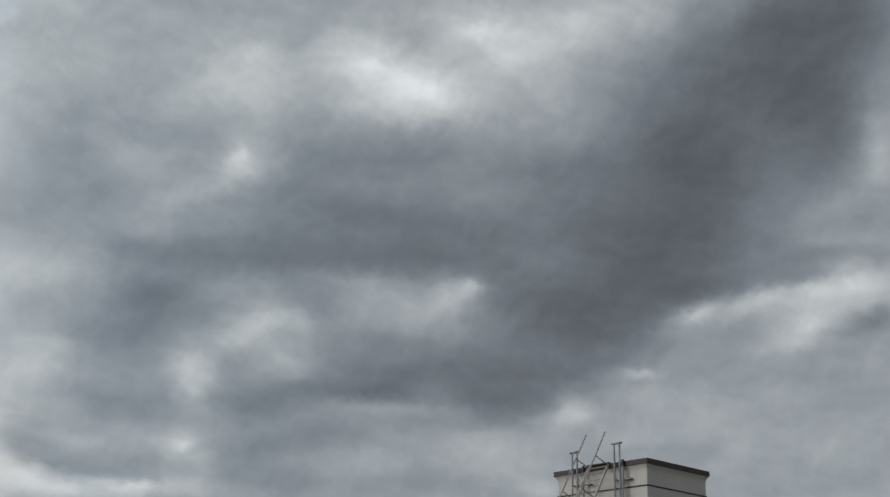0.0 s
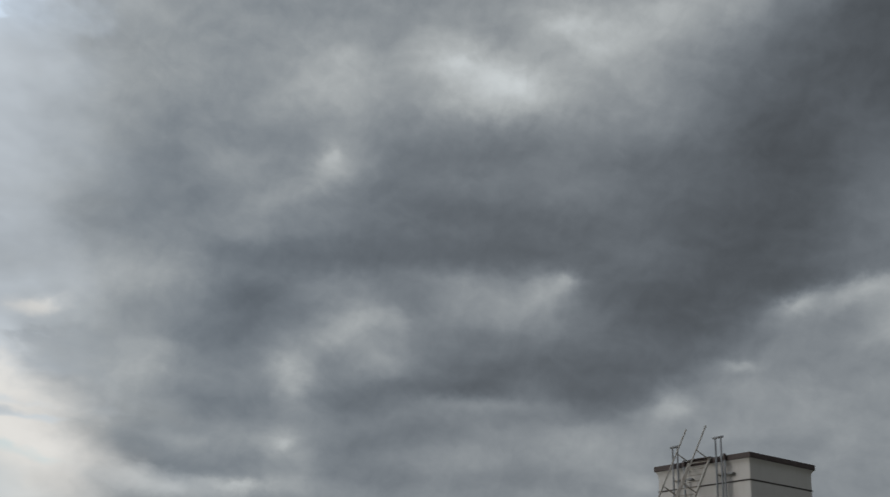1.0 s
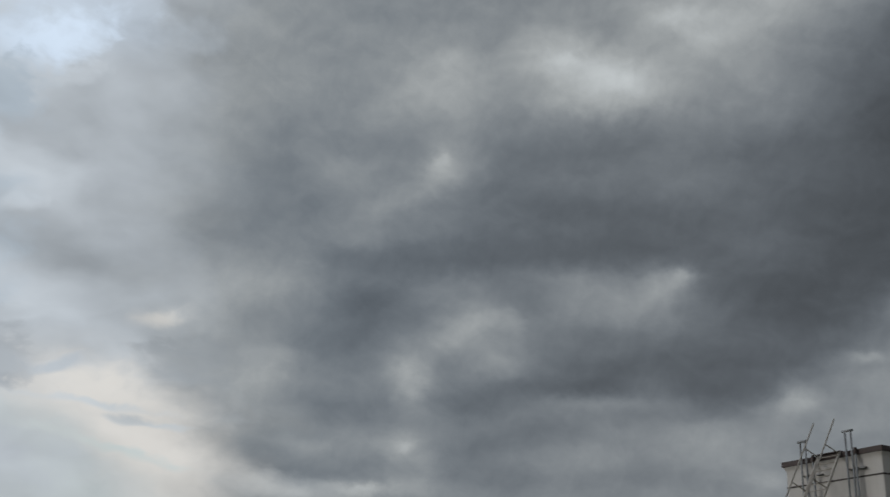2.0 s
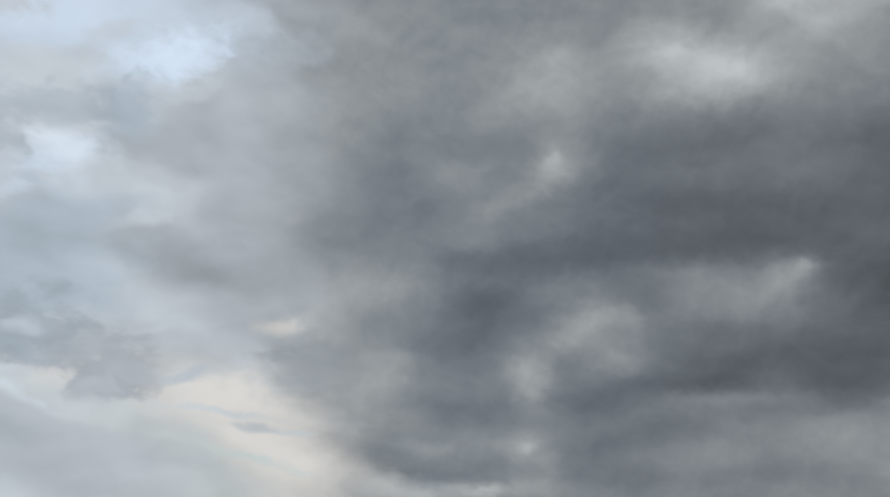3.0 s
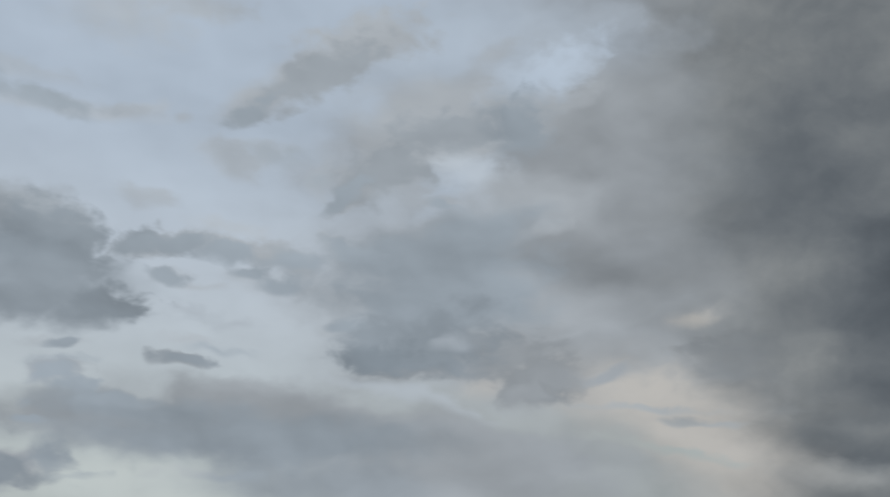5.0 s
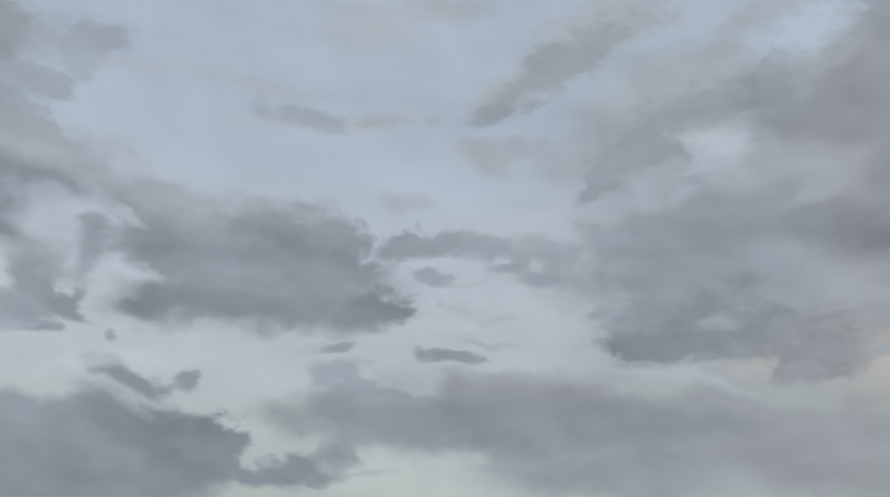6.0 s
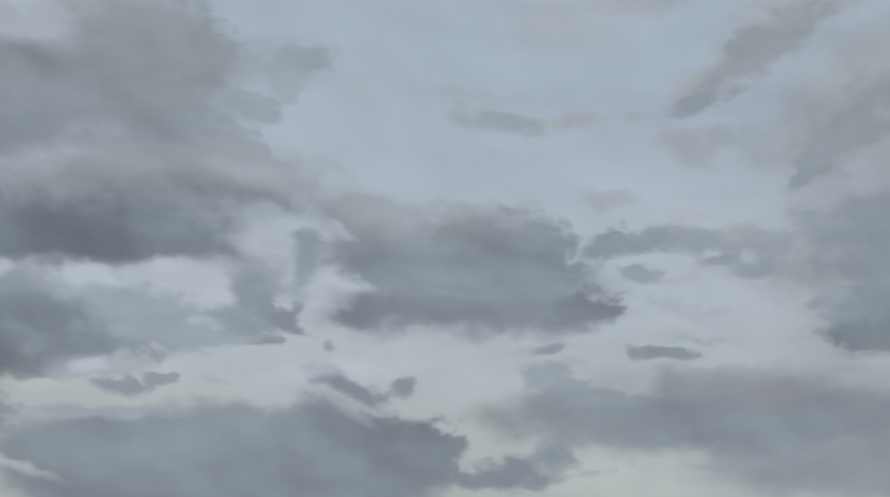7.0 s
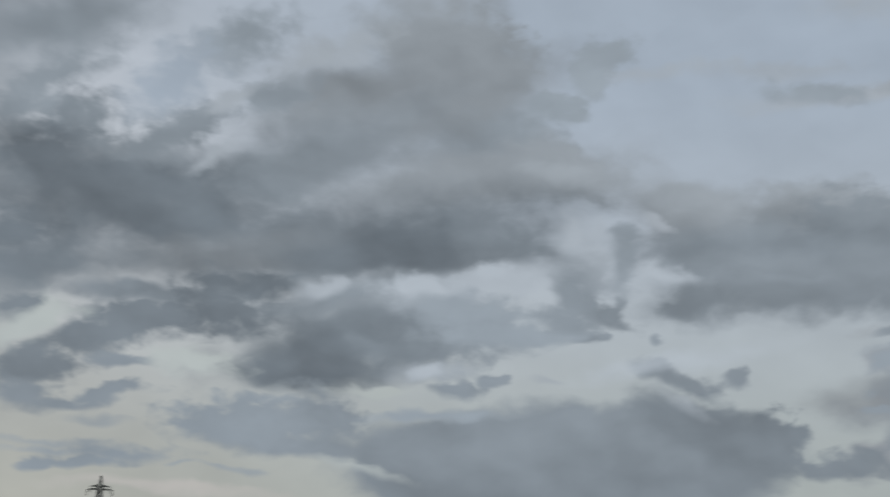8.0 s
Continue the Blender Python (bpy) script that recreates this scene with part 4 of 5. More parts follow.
thick(17.9, 19.2, 1.78, 0.42, 0, 0.76)
thick(15.3, 22.4, 1.82, 1.12, 30, -0.22)
thick(22.4, 25.4, 0.78, 1.69, 0, -0.53)
thick(21.1, 23.7, 1.23, 1.12, 40, 0.10)
thick(19.0, 22.6, 2.74, 0.84, 10, -0.21)
thick(21.7, 21.8, 1.82, 0.84, 0, 0.26)
thick(20.2, 20.8, 1.50, 0.28, 0, -0.16)
thick(19.3, 20.2, 1.80, 0.42, 0, 0.39)
thick(22.0, 19.7, 0.89, 0.56, 0, 0.25)
thick(18.9, 18.6, 2.96, 0.70, 10, -0.64)
thick(21.3, 18.7, 1.48, 0.70, 0, -0.28)
thick(16.2, 18.5, 1.48, 0.51, 20, -0.54)
thick(20.4, 17.5, 1.47, 0.51, 0, -0.35)
thick(18.2, 16.9, 1.47, 0.56, 0, -0.52)
thick(13.1, 17.8, 1.48, 0.42, 20, -0.94)
thick(11.9, 16.9, 1.47, 0.42, 10, -0.18)
thick(17.4, 16.0, 1.17, 0.42, 0, -0.32)
thick(15.5, 16.8, 1.61, 0.51, 0, 0.16)
thick(11.2, 14.8, 1.74, 0.56, 0, 0.06)
thick(21.4, 17.1, 1.03, 0.42, 0, 0.83)
thick(20.3, 16.5, 0.88, 0.28, 0, 0.24)
thick(18.9, 15.6, 1.46, 0.28, 0, 0.14)
thick(18.3, 14.6, 2.03, 0.39, 0, 0.20)
thick(21.5, 15.5, 0.87, 0.56, 0, -0.04)
thick(21.0, 13.4, 2.02, 0.70, 0, 0.14)
thick(15.9, 14.2, 2.32, 0.56, 0, -0.06)
thick(17.3, 12.4, 3.45, 1.12, 0, -0.05)
thick(13.3, 12.6, 2.30, 0.84, 0, -0.13)
thick(20.3, 11.1, 2.29, 1.12, 0, -0.11)
thick(14.6, 11.0, 1.72, 0.84, 0, -0.07)
thick(10.1, 14.9, 0.87, 0.22, 0, -0.48)
thick(5.0, 18.8, 3.56, 1.12, 0, 1.22)
thick(8.2, 17.4, 2.65, 1.12, 0, 1.12)
thick(6.5, 16.5, 2.34, 1.12, 0, 0.95)
thick(3.5, 16.5, 1.76, 1.12, 0, 0.31)
thick(3.0, 14.8, 3.20, 1.12, 0, 1.31)
thick(6.4, 14.9, 2.03, 0.70, 20, 0.47)
thick(3.6, 13.4, 2.31, 0.56, 0, 0.83)
thick(0.4, 15.1, 1.75, 0.84, 0, 0.08)
thick(-2.8, 14.7, 2.32, 0.84, 0, 1.06)
thick(-2.3, 16.2, 2.34, 0.56, 0, 0.47)
thick(-3.9, 13.8, 2.02, 0.42, 0, 1.01)
thick(-5.7, 15.1, 1.16, 1.12, 0, 0.32)
thick(9.9, 16.0, 1.46, 0.70, 20, 0.20)
thick(11.3, 16.8, 1.47, 0.51, 20, 0.12)
thick(-6.5, 17.8, 1.18, 0.84, 0, 0.62)
thick(-2.4, 18.0, 2.66, 0.98, 0, -0.16)
thick(0.8, 18.7, 1.48, 0.79, 0, -0.75)
thick(1.7, 19.1, 0.74, 0.34, 0, -0.68)
thick(-4.1, 17.4, 1.18, 0.70, 0, 0.05)
thick(0.0, 17.2, 1.76, 0.42, 0, 0.02)
thick(-8.8, 17.1, 1.76, 0.62, 10, -0.41)
thick(-10.1, 16.4, 1.46, 0.56, 20, -0.27)
thick(-7.0, 16.9, 0.59, 0.56, 0, -0.36)
thick(-10.9, 15.8, 1.17, 0.42, 0, -0.19)
thick(-7.9, 17.7, 1.18, 0.42, 0, -0.03)
thick(-8.3, 15.5, 1.75, 1.12, 0, -0.17)
thick(-7.1, 14.7, 1.45, 0.84, 0, -0.24)
thick(-12.7, 14.3, 0.87, 0.84, 0, -0.27)
thick(-12.0, 13.3, 0.72, 0.56, 0, -0.23)
thick(-10.8, 14.7, 0.87, 0.84, 0, 0.13)
thick(-3.6, 19.2, 1.49, 0.17, 0, -0.08)
thick(-15.7, 16.2, 3.22, 1.12, 0, 0.19)
thick(-13.0, 17.0, 2.64, 0.84, 0, 0.32)
thick(-19.7, 16.0, 2.05, 1.12, 0, 0.14)
thick(-20.0, 14.3, 1.74, 0.84, 0, -0.07)
thick(-18.8, 15.0, 1.16, 0.34, 0, -0.16)
thick(-15.7, 14.3, 1.74, 1.12, 0, 0.15)
thick(-17.1, 12.5, 2.30, 0.84, 0, 0.19)
thick(-14.6, 12.2, 1.72, 0.70, 0, 0.21)
thick(-20.2, 12.5, 1.44, 1.40, 0, -0.17)
thick(-9.2, 13.2, 2.02, 0.70, 0, 0.68)
thick(-7.3, 13.6, 1.73, 0.84, 0, 0.34)
thick(-9.7, 12.3, 1.73, 0.56, 0, 0.38)
thick(-12.2, 12.3, 1.15, 0.34, 0, -0.16)
thick(-7.7, 11.1, 2.29, 0.62, 10, 0.37)
thick(-5.2, 11.8, 2.30, 0.70, 10, 0.26)
thick(-2.1, 13.0, 2.31, 0.34, 0, -0.21)
thick(-0.4, 12.5, 2.01, 0.56, 0, 0.15)
thick(2.7, 12.5, 1.73, 0.34, 0, 0.23)
thick(-2.3, 11.4, 1.72, 0.51, 10, 0.02)
thick(0.2, 11.2, 2.29, 0.70, 0, -0.08)
thick(-3.7, 10.6, 2.00, 0.42, 0, -0.07)
thick(2.8, 11.2, 2.00, 0.56, 0, -0.13)
thick(-9.5, 9.7, 1.99, 0.70, 0, 0.22)
thick(-7.5, 9.2, 1.71, 0.56, 0, 0.25)
thick(-16.9, 9.1, 3.41, 0.42, 0, 0.15)
thick(-18.2, 9.8, 2.00, 0.42, 0, 0.05)
thick(-14.4, 10.4, 1.71, 0.51, 0, -0.03)
thick(-19.1, 8.7, 1.42, 0.51, -20, -0.38)
thick(-18.0, 8.1, 1.42, 0.34, 0, -0.34)
thick(-14.7, 8.5, 1.70, 0.39, 0, -0.36)
thick(-12.8, 10.8, 0.71, 0.70, 0, -0.29)
thick(-11.7, 10.1, 0.86, 0.56, 0, -0.33)
thick(-11.6, 9.0, 1.42, 0.56, 0, -0.14)
thick(-4.8, 9.4, 2.28, 0.56, 0, 0.11)
thick(-0.3, 9.5, 2.85, 0.51, 0, 0.18)
thick(3.6, 10.3, 2.28, 0.70, 0, -0.20)
thick(4.9, 9.4, 0.85, 0.42, 0, -0.30)
thick(6.7, 13.2, 0.87, 0.56, 0, -0.64)
thick(8.7, 13.5, 1.30, 0.62, 0, 0.04)
thick(5.8, 12.7, 1.44, 0.51, 0, -0.27)
thick(10.1, 13.8, 1.16, 0.56, 0, -0.24)
thick(10.0, 11.9, 1.72, 0.56, 0, -0.14)
# its near edge and the curtain beside it
thick(-31.6, 29.6, 2.91, 1.26, 10, -0.53)
thick(-29.5, 30.4, 1.63, 1.12, 50, -0.32)
thick(-31.6, 28.0, 1.27, 0.56, 30, -0.35)
thick(-32.4, 24.5, 1.23, 0.34, 10, -0.17)
thick(-35.0, 26.7, 2.20, 1.12, 10, -0.02)
thick(-31.2, 26.7, 2.52, 0.98, 10, -0.12)
thick(-31.9, 25.5, 1.87, 0.56, 0, -0.04)
thick(-34.3, 21.9, 2.42, 0.84, 20, -0.02)
thick(-30.1, 23.3, 2.14, 1.40, 0, -0.14)
thick(-31.9, 21.1, 1.81, 0.84, 0, -0.09)
thick(-28.1, 28.7, 1.60, 1.69, 0, -0.05)
thick(-28.0, 25.7, 1.25, 2.25, 0, -0.07)
thick(-25.6, 28.7, 1.60, 2.25, 0, -0.08)
thick(-25.5, 31.2, 1.97, 0.84, 0, -0.18)
thick(-22.6, 30.6, 2.94, 1.12, 0, -0.07)
thick(-19.9, 29.1, 2.57, 1.69, 0, -0.04)
thick(-15.8, 28.4, 2.87, 1.69, 0, 0.03)
thick(-18.2, 26.1, 2.19, 1.69, 0, 0.09)
thick(-20.9, 24.1, 1.85, 1.97, 70, 0.17)
thick(-19.0, 23.3, 1.84, 1.69, 0, 0.13)
thick(-21.3, 20.7, 2.10, 0.84, 10, 0.25)
thick(-23.6, 19.4, 1.49, 0.70, 0, 0.09)
thick(-16.6, 24.2, 1.54, 0.70, 10, -0.14)
thick(-12.0, 28.4, 2.24, 1.69, 0, -0.26)
thick(-29.9, 18.9, 2.37, 0.70, 0, 0.10)
thick(-27.6, 19.1, 1.49, 0.70, 0, -0.04)
thick(-32.4, 18.2, 1.77, 0.70, 0, 0.05)
thick(-35.8, 17.4, 2.35, 0.84, 0, 0.06)
thick(-25.0, 22.9, 1.52, 1.12, 0, -0.09)
thick(-26.4, 21.1, 1.51, 0.84, 0, -0.13)
thick(-24.0, 17.1, 2.06, 1.12, 0, -0.19)
thick(-21.7, 18.4, 1.48, 0.84, 0, -0.17)
thick(-19.6, 18.2, 1.18, 1.12, 0, -0.11)
thick(-22.2, 16.4, 1.46, 0.84, 0, -0.13)
thick(-27.1, 16.9, 1.76, 0.84, 0, -0.05)
thick(-30.7, 16.3, 0.53, 0.22, 0, -0.17)
thick(-32.5, 15.2, 1.46, 0.22, 0, -0.11)
thick(-34.8, 16.1, 2.34, 0.56, 0, 0.02)
thick(-30.5, 14.8, 1.45, 0.42, 0, -0.05)
thick(-28.6, 15.0, 1.74, 0.42, 0, -0.13)
thick(-24.7, 16.1, 0.88, 0.34, 20, -0.33)
thick(-33.0, 13.1, 1.73, 0.70, 0, 0.17)
thick(-32.1, 12.4, 1.44, 0.42, 0, 0.15)
thick(-29.3, 13.4, 1.16, 0.28, 20, 0.07)
thick(-27.1, 14.1, 2.03, 0.84, -10, -0.24)
thick(-25.9, 13.1, 1.73, 0.98, -20, -0.32)
thick(-28.8, 11.8, 2.30, 0.70, 0, -0.23)
thick(-25.9, 10.1, 2.57, 0.84, -20, -0.38)
thick(-23.5, 11.3, 1.43, 0.84, 0, -0.45)
thick(-22.8, 9.2, 1.71, 0.84, 0, -0.36)
thick(-25.0, 8.7, 1.70, 0.70, 0, -0.25)
thick(-26.3, 11.2, 1.09, 0.22, 0, 0.09)
thick(-23.5, 10.8, 1.72, 0.20, 0, -0.10)
thick(-33.9, 9.3, 3.98, 1.40, -20, -0.05)
thick(-32.0, 11.2, 0.86, 0.17, -30, -0.09)
thick(-34.9, 7.9, 3.40, 0.56, 0, -0.02)
thick(-29.9, 9.1, 2.28, 0.84, -20, -0.16)
thick(-23.7, 14.4, 1.45, 0.84, -20, -0.09)
thick(-23.1, 13.0, 1.44, 0.70, -40, -0.02)
thick(-19.2, 15.7, 1.46, 0.70, 20, -0.15)
thick(-19.7, 13.7, 1.45, 0.84, 0, -0.19)
thick(-20.5, 12.3, 1.15, 1.12, 0, -0.13)
thick(-17.4, 14.4, 1.74, 0.84, 0, -0.15)
thick(-16.3, 15.3, 2.04, 0.98, 0, 0.29)
thick(-15.4, 17.0, 1.76, 1.40, 60, 0.36)
thick(-16.2, 11.9, 2.30, 0.56, 10, 0.10)
thick(-18.4, 11.8, 1.15, 0.70, 0, -0.10)
thick(-21.2, 10.9, 0.86, 0.42, 0, -0.10)
thick(-19.5, 10.2, 1.71, 0.70, -10, 0.21)
thick(-18.9, 9.4, 1.71, 0.34, 0, 0.19)
thick(-15.3, 9.5, 2.56, 0.51, 0, 0.06)
thick(-17.3, 10.5, 1.14, 0.28, 0, -0.27)
thick(-14.2, 10.6, 1.14, 0.56, 0, -0.18)
thick(-12.5, 10.7, 0.34, 0.56, -60, -0.31)
thick(-19.4, 8.8, 0.85, 0.34, 0, -0.28)
thick(-14.7, 8.6, 1.70, 0.22, 0, -0.36)
thick(-11.9, 9.0, 1.14, 0.42, 0, -0.23)
thick(-12.8, 14.5, 0.87, 0.84, 0, -0.28)
thick(-11.9, 13.4, 0.87, 0.84, 0, -0.30)
thick(-17.3, 19.4, 1.19, 0.39, 10, 0.04)
thick(-14.6, 18.1, 2.07, 0.84, 0, 0.57)
thick(-15.6, 20.6, 0.90, 0.42, 0, -0.22)
thick(-11.3, 24.9, 0.68, 0.70, 50, -0.39)
thick(-12.0, 23.4, 1.84, 0.70, 20, -0.10)
thick(-14.4, 22.3, 1.82, 0.42, 20, -0.08)

# layered cloud to the left, the deck to the right, one drifting into the other between
SPLIT = (-29.0, -14.0)
BORDERS = (-180, -66, -48, -36, SPLIT[0], SPLIT[1], -10, 2, 180)


def blend(fac, a, b):
    n = node("ShaderNodeMixShader")
    wire(fac, n.inputs[0]), wire(a, n.inputs[1]), wire(b, n.inputs[2])
    return n.outputs[0]


glow = None
for lo, hi in zip(BORDERS, BORDERS[1:]):
    if hi <= SPLIT[0]:
        here = sky_between(lo, hi)
    elif lo >= SPLIT[1]:
        here = deck_between(lo, hi)
    else:
        here = blend(ramp(math_node("MULTIPLY_ADD", puff, 6.0, math_node("ADD", heading, ramp(height, 10, 16, -1.0, 3.0))), -26.0, -15.0), sky_between(lo - 2, hi), deck_between(lo, hi + 2))
    glow = here if glow is None else blend(math_node("GREATER_THAN", heading, float(lo)), glow, here)
out = node("ShaderNodeOutputWorld")
wire(glow, out.inputs["Surface"])


# ---------------------------------------------------------------- materials
def material(name, colour, rough, metal=0.0, vary=0.25, scale=3.0, fine=40.0, bump=0.1, dirt=None, streaks=0.0):
    """A surface with blotches, grain, fine relief and, with dirt, stains that may run downwards."""
    m = bpy.data.materials.new(name)
    m.use_nodes = True
    t = m.node_tree
    b = t.nodes["Principled BSDF"]
    co = t.nodes.new("ShaderNodeTexCoord")
    big, small = t.nodes.new("ShaderNodeTexNoise"), t.nodes.new("ShaderNodeTexNoise")
    for n, s, d in ((big, scale, 5), (small, fine, 3)):
        t.links.new(co.outputs["Object"], n.inputs["Vector"])
        n.inputs["Scale"].default_value, n.inputs["Detail"].default_value = s, d
    add = t.nodes.new("ShaderNodeMath")
    add.operation = "MULTIPLY_ADD"
    t.links.new(small.outputs[0], add.inputs[0])
    add.inputs[1].default_value = 0.4
    t.links.new(big.outputs[0], add.inputs[2])
    r = t.nodes.new("ShaderNodeMapRange")
    t.links.new(add.outputs[0], r.inputs["Value"])
    r.inputs["From Min"].default_value, r.inputs["From Max"].default_value = 0.4, 1.0
    r.inputs["To Min"].default_value, r.inputs["To Max"].default_value = 1 - vary, 1 + vary / 2
    mul = t.nodes.new("ShaderNodeMixRGB")
    mul.blend_type = "MULTIPLY"
    mul.inputs[0].default_value = 1.0
    mul.inputs[1].default_value = (*colour, 1)
    t.links.new(r.outputs[0], mul.inputs[2])
    last = mul.outputs[0]
    if dirt:
        st = t.nodes.new("ShaderNodeMapping")
        st.inputs["Scale"].default_value = (7.0, 7.0, 0.6)
        t.links.new(co.outputs["Object"], st.inputs["Vector"])
        sn = t.nodes.new("ShaderNodeTexNoise")
        sn.inputs["Scale"].default_value, sn.inputs["Detail"].default_value = 1.2, 6
        t.links.new(st.outputs[0], sn.inputs["Vector"])
        sr = t.nodes.new("ShaderNodeMapRange")
        t.links.new(sn.outputs[0], sr.inputs["Value"])
        sr.inputs["From Min"].default_value, sr.inputs["From Max"].default_value = 0.5, 0.75
        sr.inputs["To Max"].default_value = streaks
        mx = t.nodes.new("ShaderNodeMixRGB")
        t.links.new(sr.outputs[0], mx.inputs[0])
        t.links.new(last, mx.inputs[1])
        mx.inputs[2].default_value = (*dirt, 1)
        last = mx.outputs[0]
    t.links.new(last, b.inputs["Base Color"])
    b.inputs["Roughness"].default_value, b.inputs["Metallic"].default_value = rough, metal
    bp = t.nodes.new("ShaderNodeBump")
    bp.inputs["Strength"].default_value, bp.inputs["Distance"].default_value = bump, 0.02
    t.links.new(add.outputs[0], bp.inputs["Height"])
    t.links.new(bp.outputs[0], b.inputs["Normal"])
    return m


PLASTER = material("white_plaster", (0.53, 0.505, 0.48), 0.85, vary=0.12, scale=1.2, dirt=(0.42, 0.39, 0.35), streaks=0.22)
SLAB = material("brown_painted_slab", (0.060, 0.040, 0.036), 0.7, vary=0.35, scale=4.0, dirt=(0.12, 0.09, 0.08), streaks=0.3)
BAND = material("dark_band_paint", (0.045, 0.035, 0.032), 0.75, vary=0.3)
STEEL = material("weathered_painted_steel", (0.40, 0.36, 0.31), 0.55, metal=0.15, vary=0.3, scale=8.0, dirt=(0.22, 0.15, 0.1), streaks=0.35)
PIPE = material("grey_pipe", (0.24, 0.245, 0.25), 0.55, vary=0.25, scale=6.0, dirt=(0.18, 0.15, 0.13), streaks=0.3)
MAST = material("weathered_mast_steel", (0.36, 0.38, 0.37), 0.6, metal=0.3, vary=0.3)
EARTH = material("dry_grassy_earth", (0.13, 0.12, 0.075), 0.95, vary=0.5, scale=0.15, fine=4.0, bump=0.3)


# ---------------------------------------------------------------- building blocks
def box(bm, lo, hi, bevel=0.0):
    made = bmesh.ops.create_cube(bm, size=1.0)["verts"]
    for v in made:
        v.co = Vector([lo[i] + (v.co[i] + 0.5) * (hi[i] - lo[i]) for i in range(3)])
    if bevel:
        edges = {e for v in made for e in v.link_edges}
        bmesh.ops.bevel(bm, geom=list(edges), offset=bevel, segments=2, affect="EDGES", profile=0.6)
    return bm


def rod(bm, a, b, radius, sides=10):
    """A round bar from a to b."""
    a, b = Vector(a), Vector(b)
    turn = (b - a).to_track_quat("Z", "Y").to_matrix().to_4x4()
    made = bmesh.ops.create_cone(bm, cap_ends=True, segments=sides, radius1=radius, radius2=radius, depth=(b - a).length)["verts"]
    bmesh.ops.transform(bm, matrix=Matrix.Translation((a + b) / 2) @ turn, verts=made)
    return bm


def bar(bm, a, b, wide, deep):
    """A flat or square bar from a to b."""
    a, b = Vector(a), Vector(b)
    turn = (b - a).to_track_quat("Z", "Y").to_matrix().to_4x4()
    made = bmesh.ops.create_cube(bm, size=1.0)["verts"]
    bmesh.ops.transform(bm, matrix=Matrix.Translation((a + b) / 2) @ turn @ Matrix.Diagonal((wide, deep, (b - a).length, 1)), verts=made)
    return bm


def part(name, bm, mat, parent=None, label=""):
    mesh = bpy.data.meshes.new(name)
    bm.normal_update()
    bm.to_mesh(mesh)
    bm.free()
    mesh.materials.append(mat)
    for p in mesh.polygons:
        p.use_smooth = len(p.vertices) == 4 and mat in (STEEL, PIPE)
    ob = new(name, mesh)
    ob.parent = parent
    if label:
        tagged(ob, label)
    return ob


# ---------------------------------------------------------------- ground
g = bmesh.new()
bmesh.ops.create_grid(g, x_segments=60, y_segments=60, size=2400)
ground = part("ground", g, EARTH)
tagged(ground, "dry grassy earth reaching to the horizon", "ground", kind="structure")

# ---------------------------------------------------------------- roof-top stair house
# its own axes: x from the near corner along the ladder's wall, y out from that wall, z from the ground
TOP, LONG, DEEP = 8.6, 4.02, 3.16
HOUSE = pose(6.489, 35.788, 0, 0, 0, 130.37)
house = new("stair_house")
house.matrix_world = HOUSE
tagged(house, "white plastered roof-top stair house with dark brown slab edge", "building")


def ring(bm, inset, z):
    """A rounded rectangle of the house's plan at height z."""
    made, r = [], 0.035
    for cx, cy, start in ((inset, -inset, 90), (inset, -DEEP + inset, 180), (LONG - inset, -DEEP + inset, 270), (LONG - inset, -inset, 0)):
        cx += r if cx < LONG / 2 else -r
        cy += r if cy < -DEEP / 2 else -r
        for k in range(4):
            a = radians(start + 30 * k)
            made.append(bm.verts.new((cx + r * math.cos(a), cy + r * math.sin(a), z)))
    return made


# the wall flares out under the slab in a plaster cove
b = bmesh.new()
rings = [ring(b, inset, z) for inset, z in ((0.10, -0.3), (0.10, TOP - 1.6), (0.10, TOP - 0.42), (0.095, TOP - 0.34), (0.08, TOP - 0.28),
                                            (0.055, TOP - 0.23), (0.03, TOP - 0.19), (0.03, TOP - 0.16))]
for lower, upper in zip(rings, rings[1:]):
    n = len(lower)
    for k in range(n):
        b.faces.new((lower[k], lower[(k + 1) % n], upper[(k + 1) % n], upper[k]))
b.faces.new(rings[-1])
b.faces.new(rings[0][::-1])
bmesh.ops.recalc_face_normals(b, faces=b.faces)
part("wall", b, PLASTER, house, "white plaster wall with faint run marks")
part("roof_slab", box(bmesh.new(), (0, -DEEP, TOP - 0.17), (LONG, 0, TOP), 0.012), SLAB, house, "dark brown painted concrete slab edge")
for lo, hi in (((0.088, -0.10, TOP - 0.845), (LONG - 0.088, -0.088, TOP - 0.80)), ((0.088, -DEEP + 0.1, TOP - 0.845), (0.10, -0.10, TOP - 0.80)),
               ((LONG - 0.1, -DEEP + 0.1, TOP - 0.845), (LONG - 0.088, -0.10, TOP - 0.80)), ((0.088, -DEEP + 0.088, TOP - 0.845), (LONG - 0.088, -DEEP + 0.1, TOP - 0.80))):
    part("band", box(bmesh.new(), lo, hi), BAND, house, "thin dark brown painted band")


# ---------------------------------------------------------------- roof access ladder
# two sloping stringers with treads, and a raised handrail on struts over each
SLOPE = 1.11 / 0.645            # rise over run
ladder = new("roof_ladder")
ladder.matrix_world = HOUSE
tagged(ladder, "weathered steel roof ladder with two sloping handrails leaning on the wall", "ladder")
FOOT = (TOP - 0.05) / SLOPE + 0.05


def on_stringer(s, z):
    return (s, 0.05 + (TOP - 0.05 - z) / SLOPE, z)


def on_rail(s, z):
    return (s, 0.15 + (TOP + 1.0 - z) / SLOPE, z)


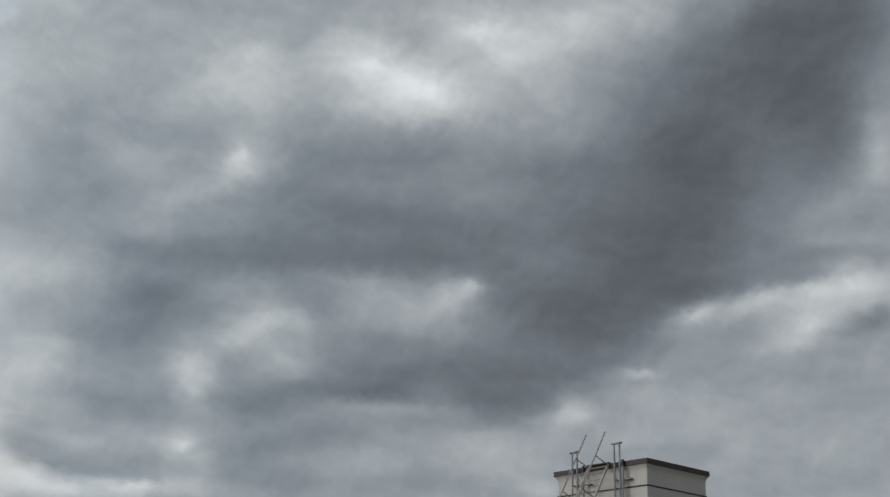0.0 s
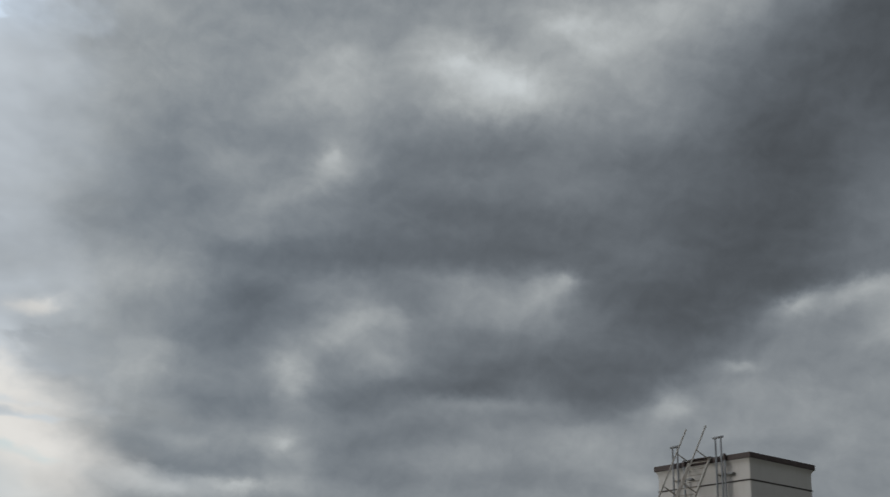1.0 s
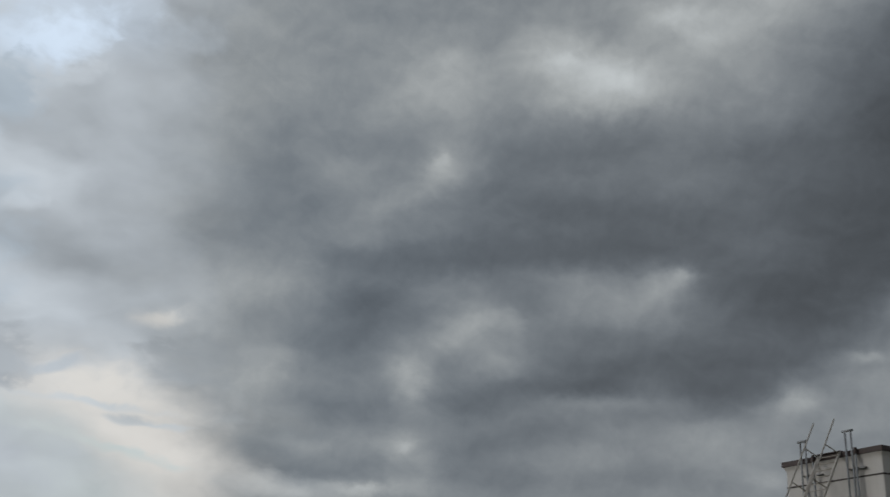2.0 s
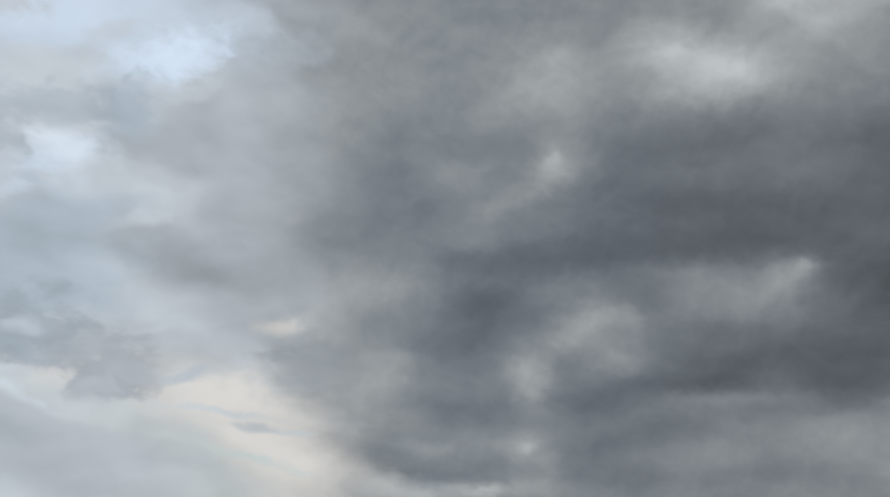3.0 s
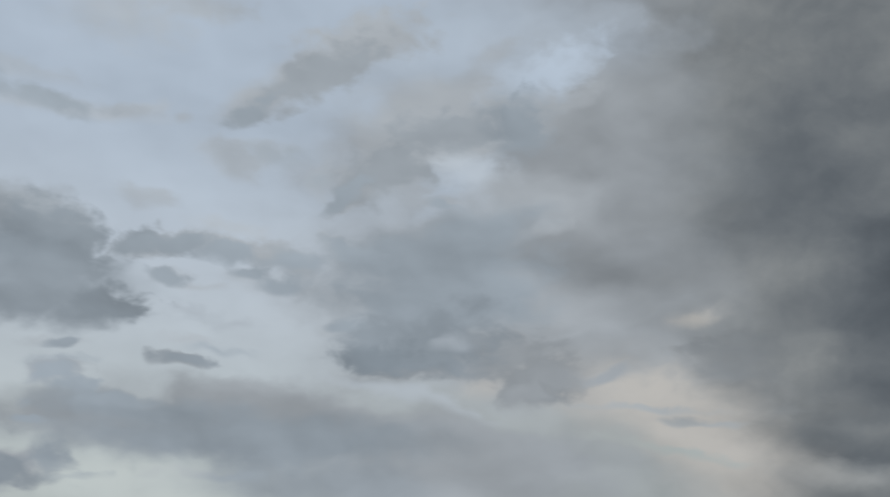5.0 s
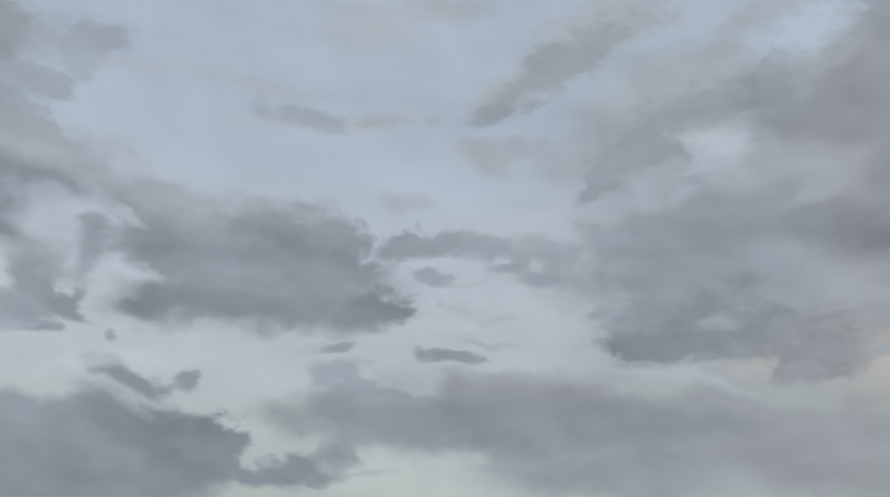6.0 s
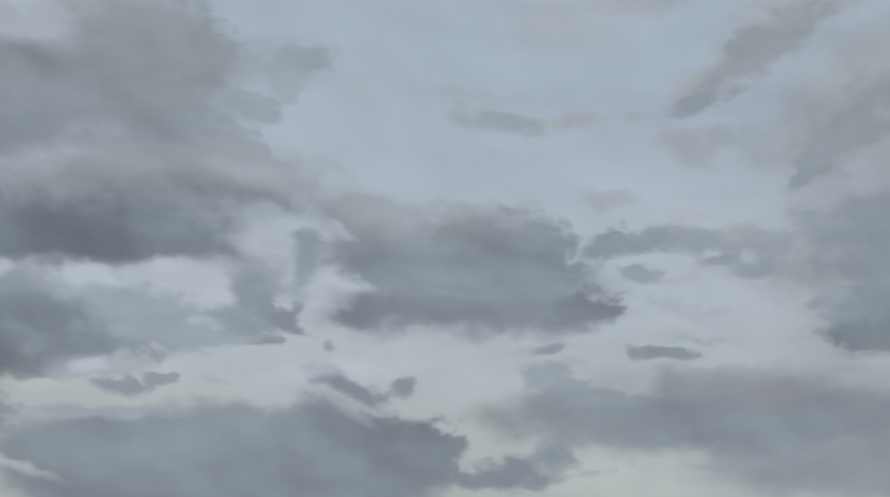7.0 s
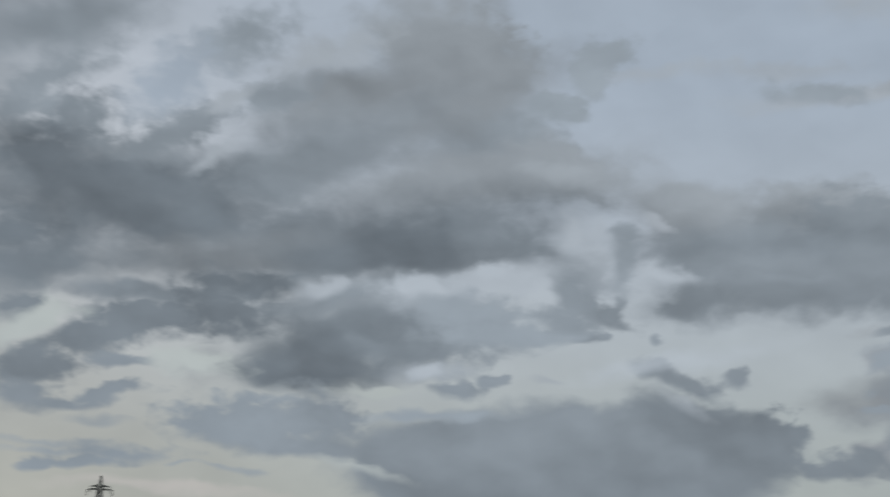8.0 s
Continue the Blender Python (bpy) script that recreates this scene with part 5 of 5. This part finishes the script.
for s in (1.57, 2.40):
    part("stringer", bar(bmesh.new(), on_stringer(s, TOP + 0.02), on_stringer(s, 0.0), 0.075, 0.045), STEEL, ladder)
    part("handrail", rod(bmesh.new(), on_rail(s, TOP + 1.0), on_rail(s, 0.9), 0.024), STEEL, ladder, "long straight steel handrail")
    for k in range(7):
        z = TOP + 0.16 - 1.12 * k
        part("strut", rod(bmesh.new(), on_rail(s, z), on_stringer(s, z - 0.22), 0.02), STEEL, ladder)
for k in range(38):
    z = TOP - 0.10 - 0.222 * k
    a, c = on_stringer(1.57, z), on_stringer(2.40, z)
    part("rung", rod(bmesh.new(), a, c, 0.014, 8), STEEL, ladder)
part("top_plate", box(bmesh.new(), (1.53, -0.12, TOP + 0.003), (2.44, 0.07, TOP + 0.035), 0.006), SLAB, ladder, "dark landing plate on the slab edge")


# ---------------------------------------------------------------- pipes on the ladder's wall
def vent_pair(x1, x2, top, label):
    """Two upright pipes side by side under one cross cap, clipped to the wall."""
    pair = new("vent_pipe")
    pair.matrix_world = HOUSE
    tagged(pair, label, "pipe", "vent pipes on the wall")
    for x in (x1, x2):
        part("tube", rod(bmesh.new(), (x, 0.075, 0.0), (x, 0.075, top), 0.030, 14), PIPE, pair)
    part("cross_cap", rod(bmesh.new(), (x2 - 0.09, 0.075, top + 0.02), (x1 + 0.10, 0.075, top + 0.02), 0.038, 12), PIPE, pair, "short grey capped cross piece")
    for z in (TOP - 0.58, TOP - 1.7, TOP - 3.4, TOP - 5.1):
        part("clip", box(bmesh.new(), (x2 - 0.07, -0.10, z), (x1 + 0.07, 0.034, z + 0.04), 0.004), STEEL, pair, "flat steel wall clip")
    return pair


vent_pair(3.09, 2.88, TOP + 0.50, "pair of weathered grey vent pipes under one cap")
vent_pair(1.27, 1.05, TOP + 0.56, "pair of grey vent pipes standing above the slab")


def drain_pipe(x, top):
    pipe = new("drain_pipe")
    pipe.matrix_world = HOUSE
    tagged(pipe, "pale grey drain pipe ending at the slab edge", "pipe", "drain pipes on the wall")
    part("tube", rod(bmesh.new(), (x, 0.06, 0.0), (x, 0.06, top), 0.034, 14), PIPE, pipe)
    part("collar", rod(bmesh.new(), (x, 0.06, top - 0.16), (x, 0.06, top + 0.03), 0.05, 14), SLAB, pipe, "dark pipe collar at the slab")
    part("bracket", box(bmesh.new(), (x - 0.26, -0.10, TOP - 0.60), (x - 0.04, 0.03, TOP - 0.55), 0.006), PIPE, pipe, "grey wall bracket")


drain_pipe(0.94, TOP + 0.01)
drain_pipe(2.62, TOP + 0.0)


# ---------------------------------------------------------------- far power mast
def lattice(bm, half_low, half_high, z0, z1, steps, thick):
    """Four legs with crossed braces on each side."""
    def at(k, i):
        f = k / steps
        h = half_low + (half_high - half_low) * f
        return Vector(((-1, 1, 1, -1)[i % 4] * h, (-1, -1, 1, 1)[i % 4] * h, z0 + (z1 - z0) * f))
    for k in range(steps):
        for i in range(4):
            bar(bm, at(k, i), at(k + 1, i), thick * 1.7, thick * 1.7)
            bar(bm, at(k, i), at(k + 1, i + 1), thick, thick)
            bar(bm, at(k, i + 1), at(k + 1, i), thick, thick)
            bar(bm, at(k + 1, i), at(k + 1, i + 1), thick, thick)
    return bm


mast = new("power_mast")
mast.matrix_world = pose(-217.3, -17.5, 0, 0, 0, 88)
tagged(mast, "dark lattice steel power mast with short cross arms", "mast")
part("tower", lattice(bmesh.new(), 1.3, 0.34, 0, 23.4, 26, 0.10), MAST, mast)
part("peak", lattice(bmesh.new(), 0.32, 0.10, 23.4, 25.0, 3, 0.05), MAST, mast)
for reach, z in ((1.75, 23.1), (2.25, 22.55)):
    for side in (-1, 1):
        a = bmesh.new()
        for y in (-0.3, 0.3):
            bar(a, (side * 0.34, y, z), (side * reach, 0, z), 0.12, 0.12)
            bar(a, (side * 0.34, y, z + 0.3), (side * reach, 0, z), 0.08, 0.08)
            bar(a, (side * 0.34, y, z), (side * reach * 0.6, y * 0.5, z + 0.14), 0.06, 0.06)
        arm = part("cross_arm", a, MAST, mast)
        d = bmesh.new()
        for k in range(7):
            rod(d, (side * (reach - 0.06), 0, z - 0.16 - 0.14 * k), (side * (reach - 0.06), 0, z - 0.10 - 0.14 * k), 0.13, 10)
        rod(d, (side * (reach - 0.06), 0, z - 1.1), (side * (reach - 0.06), 0, z + 0.02), 0.03, 6)
        part("insulator", d, MAST, arm, "hanging dark insulator string")
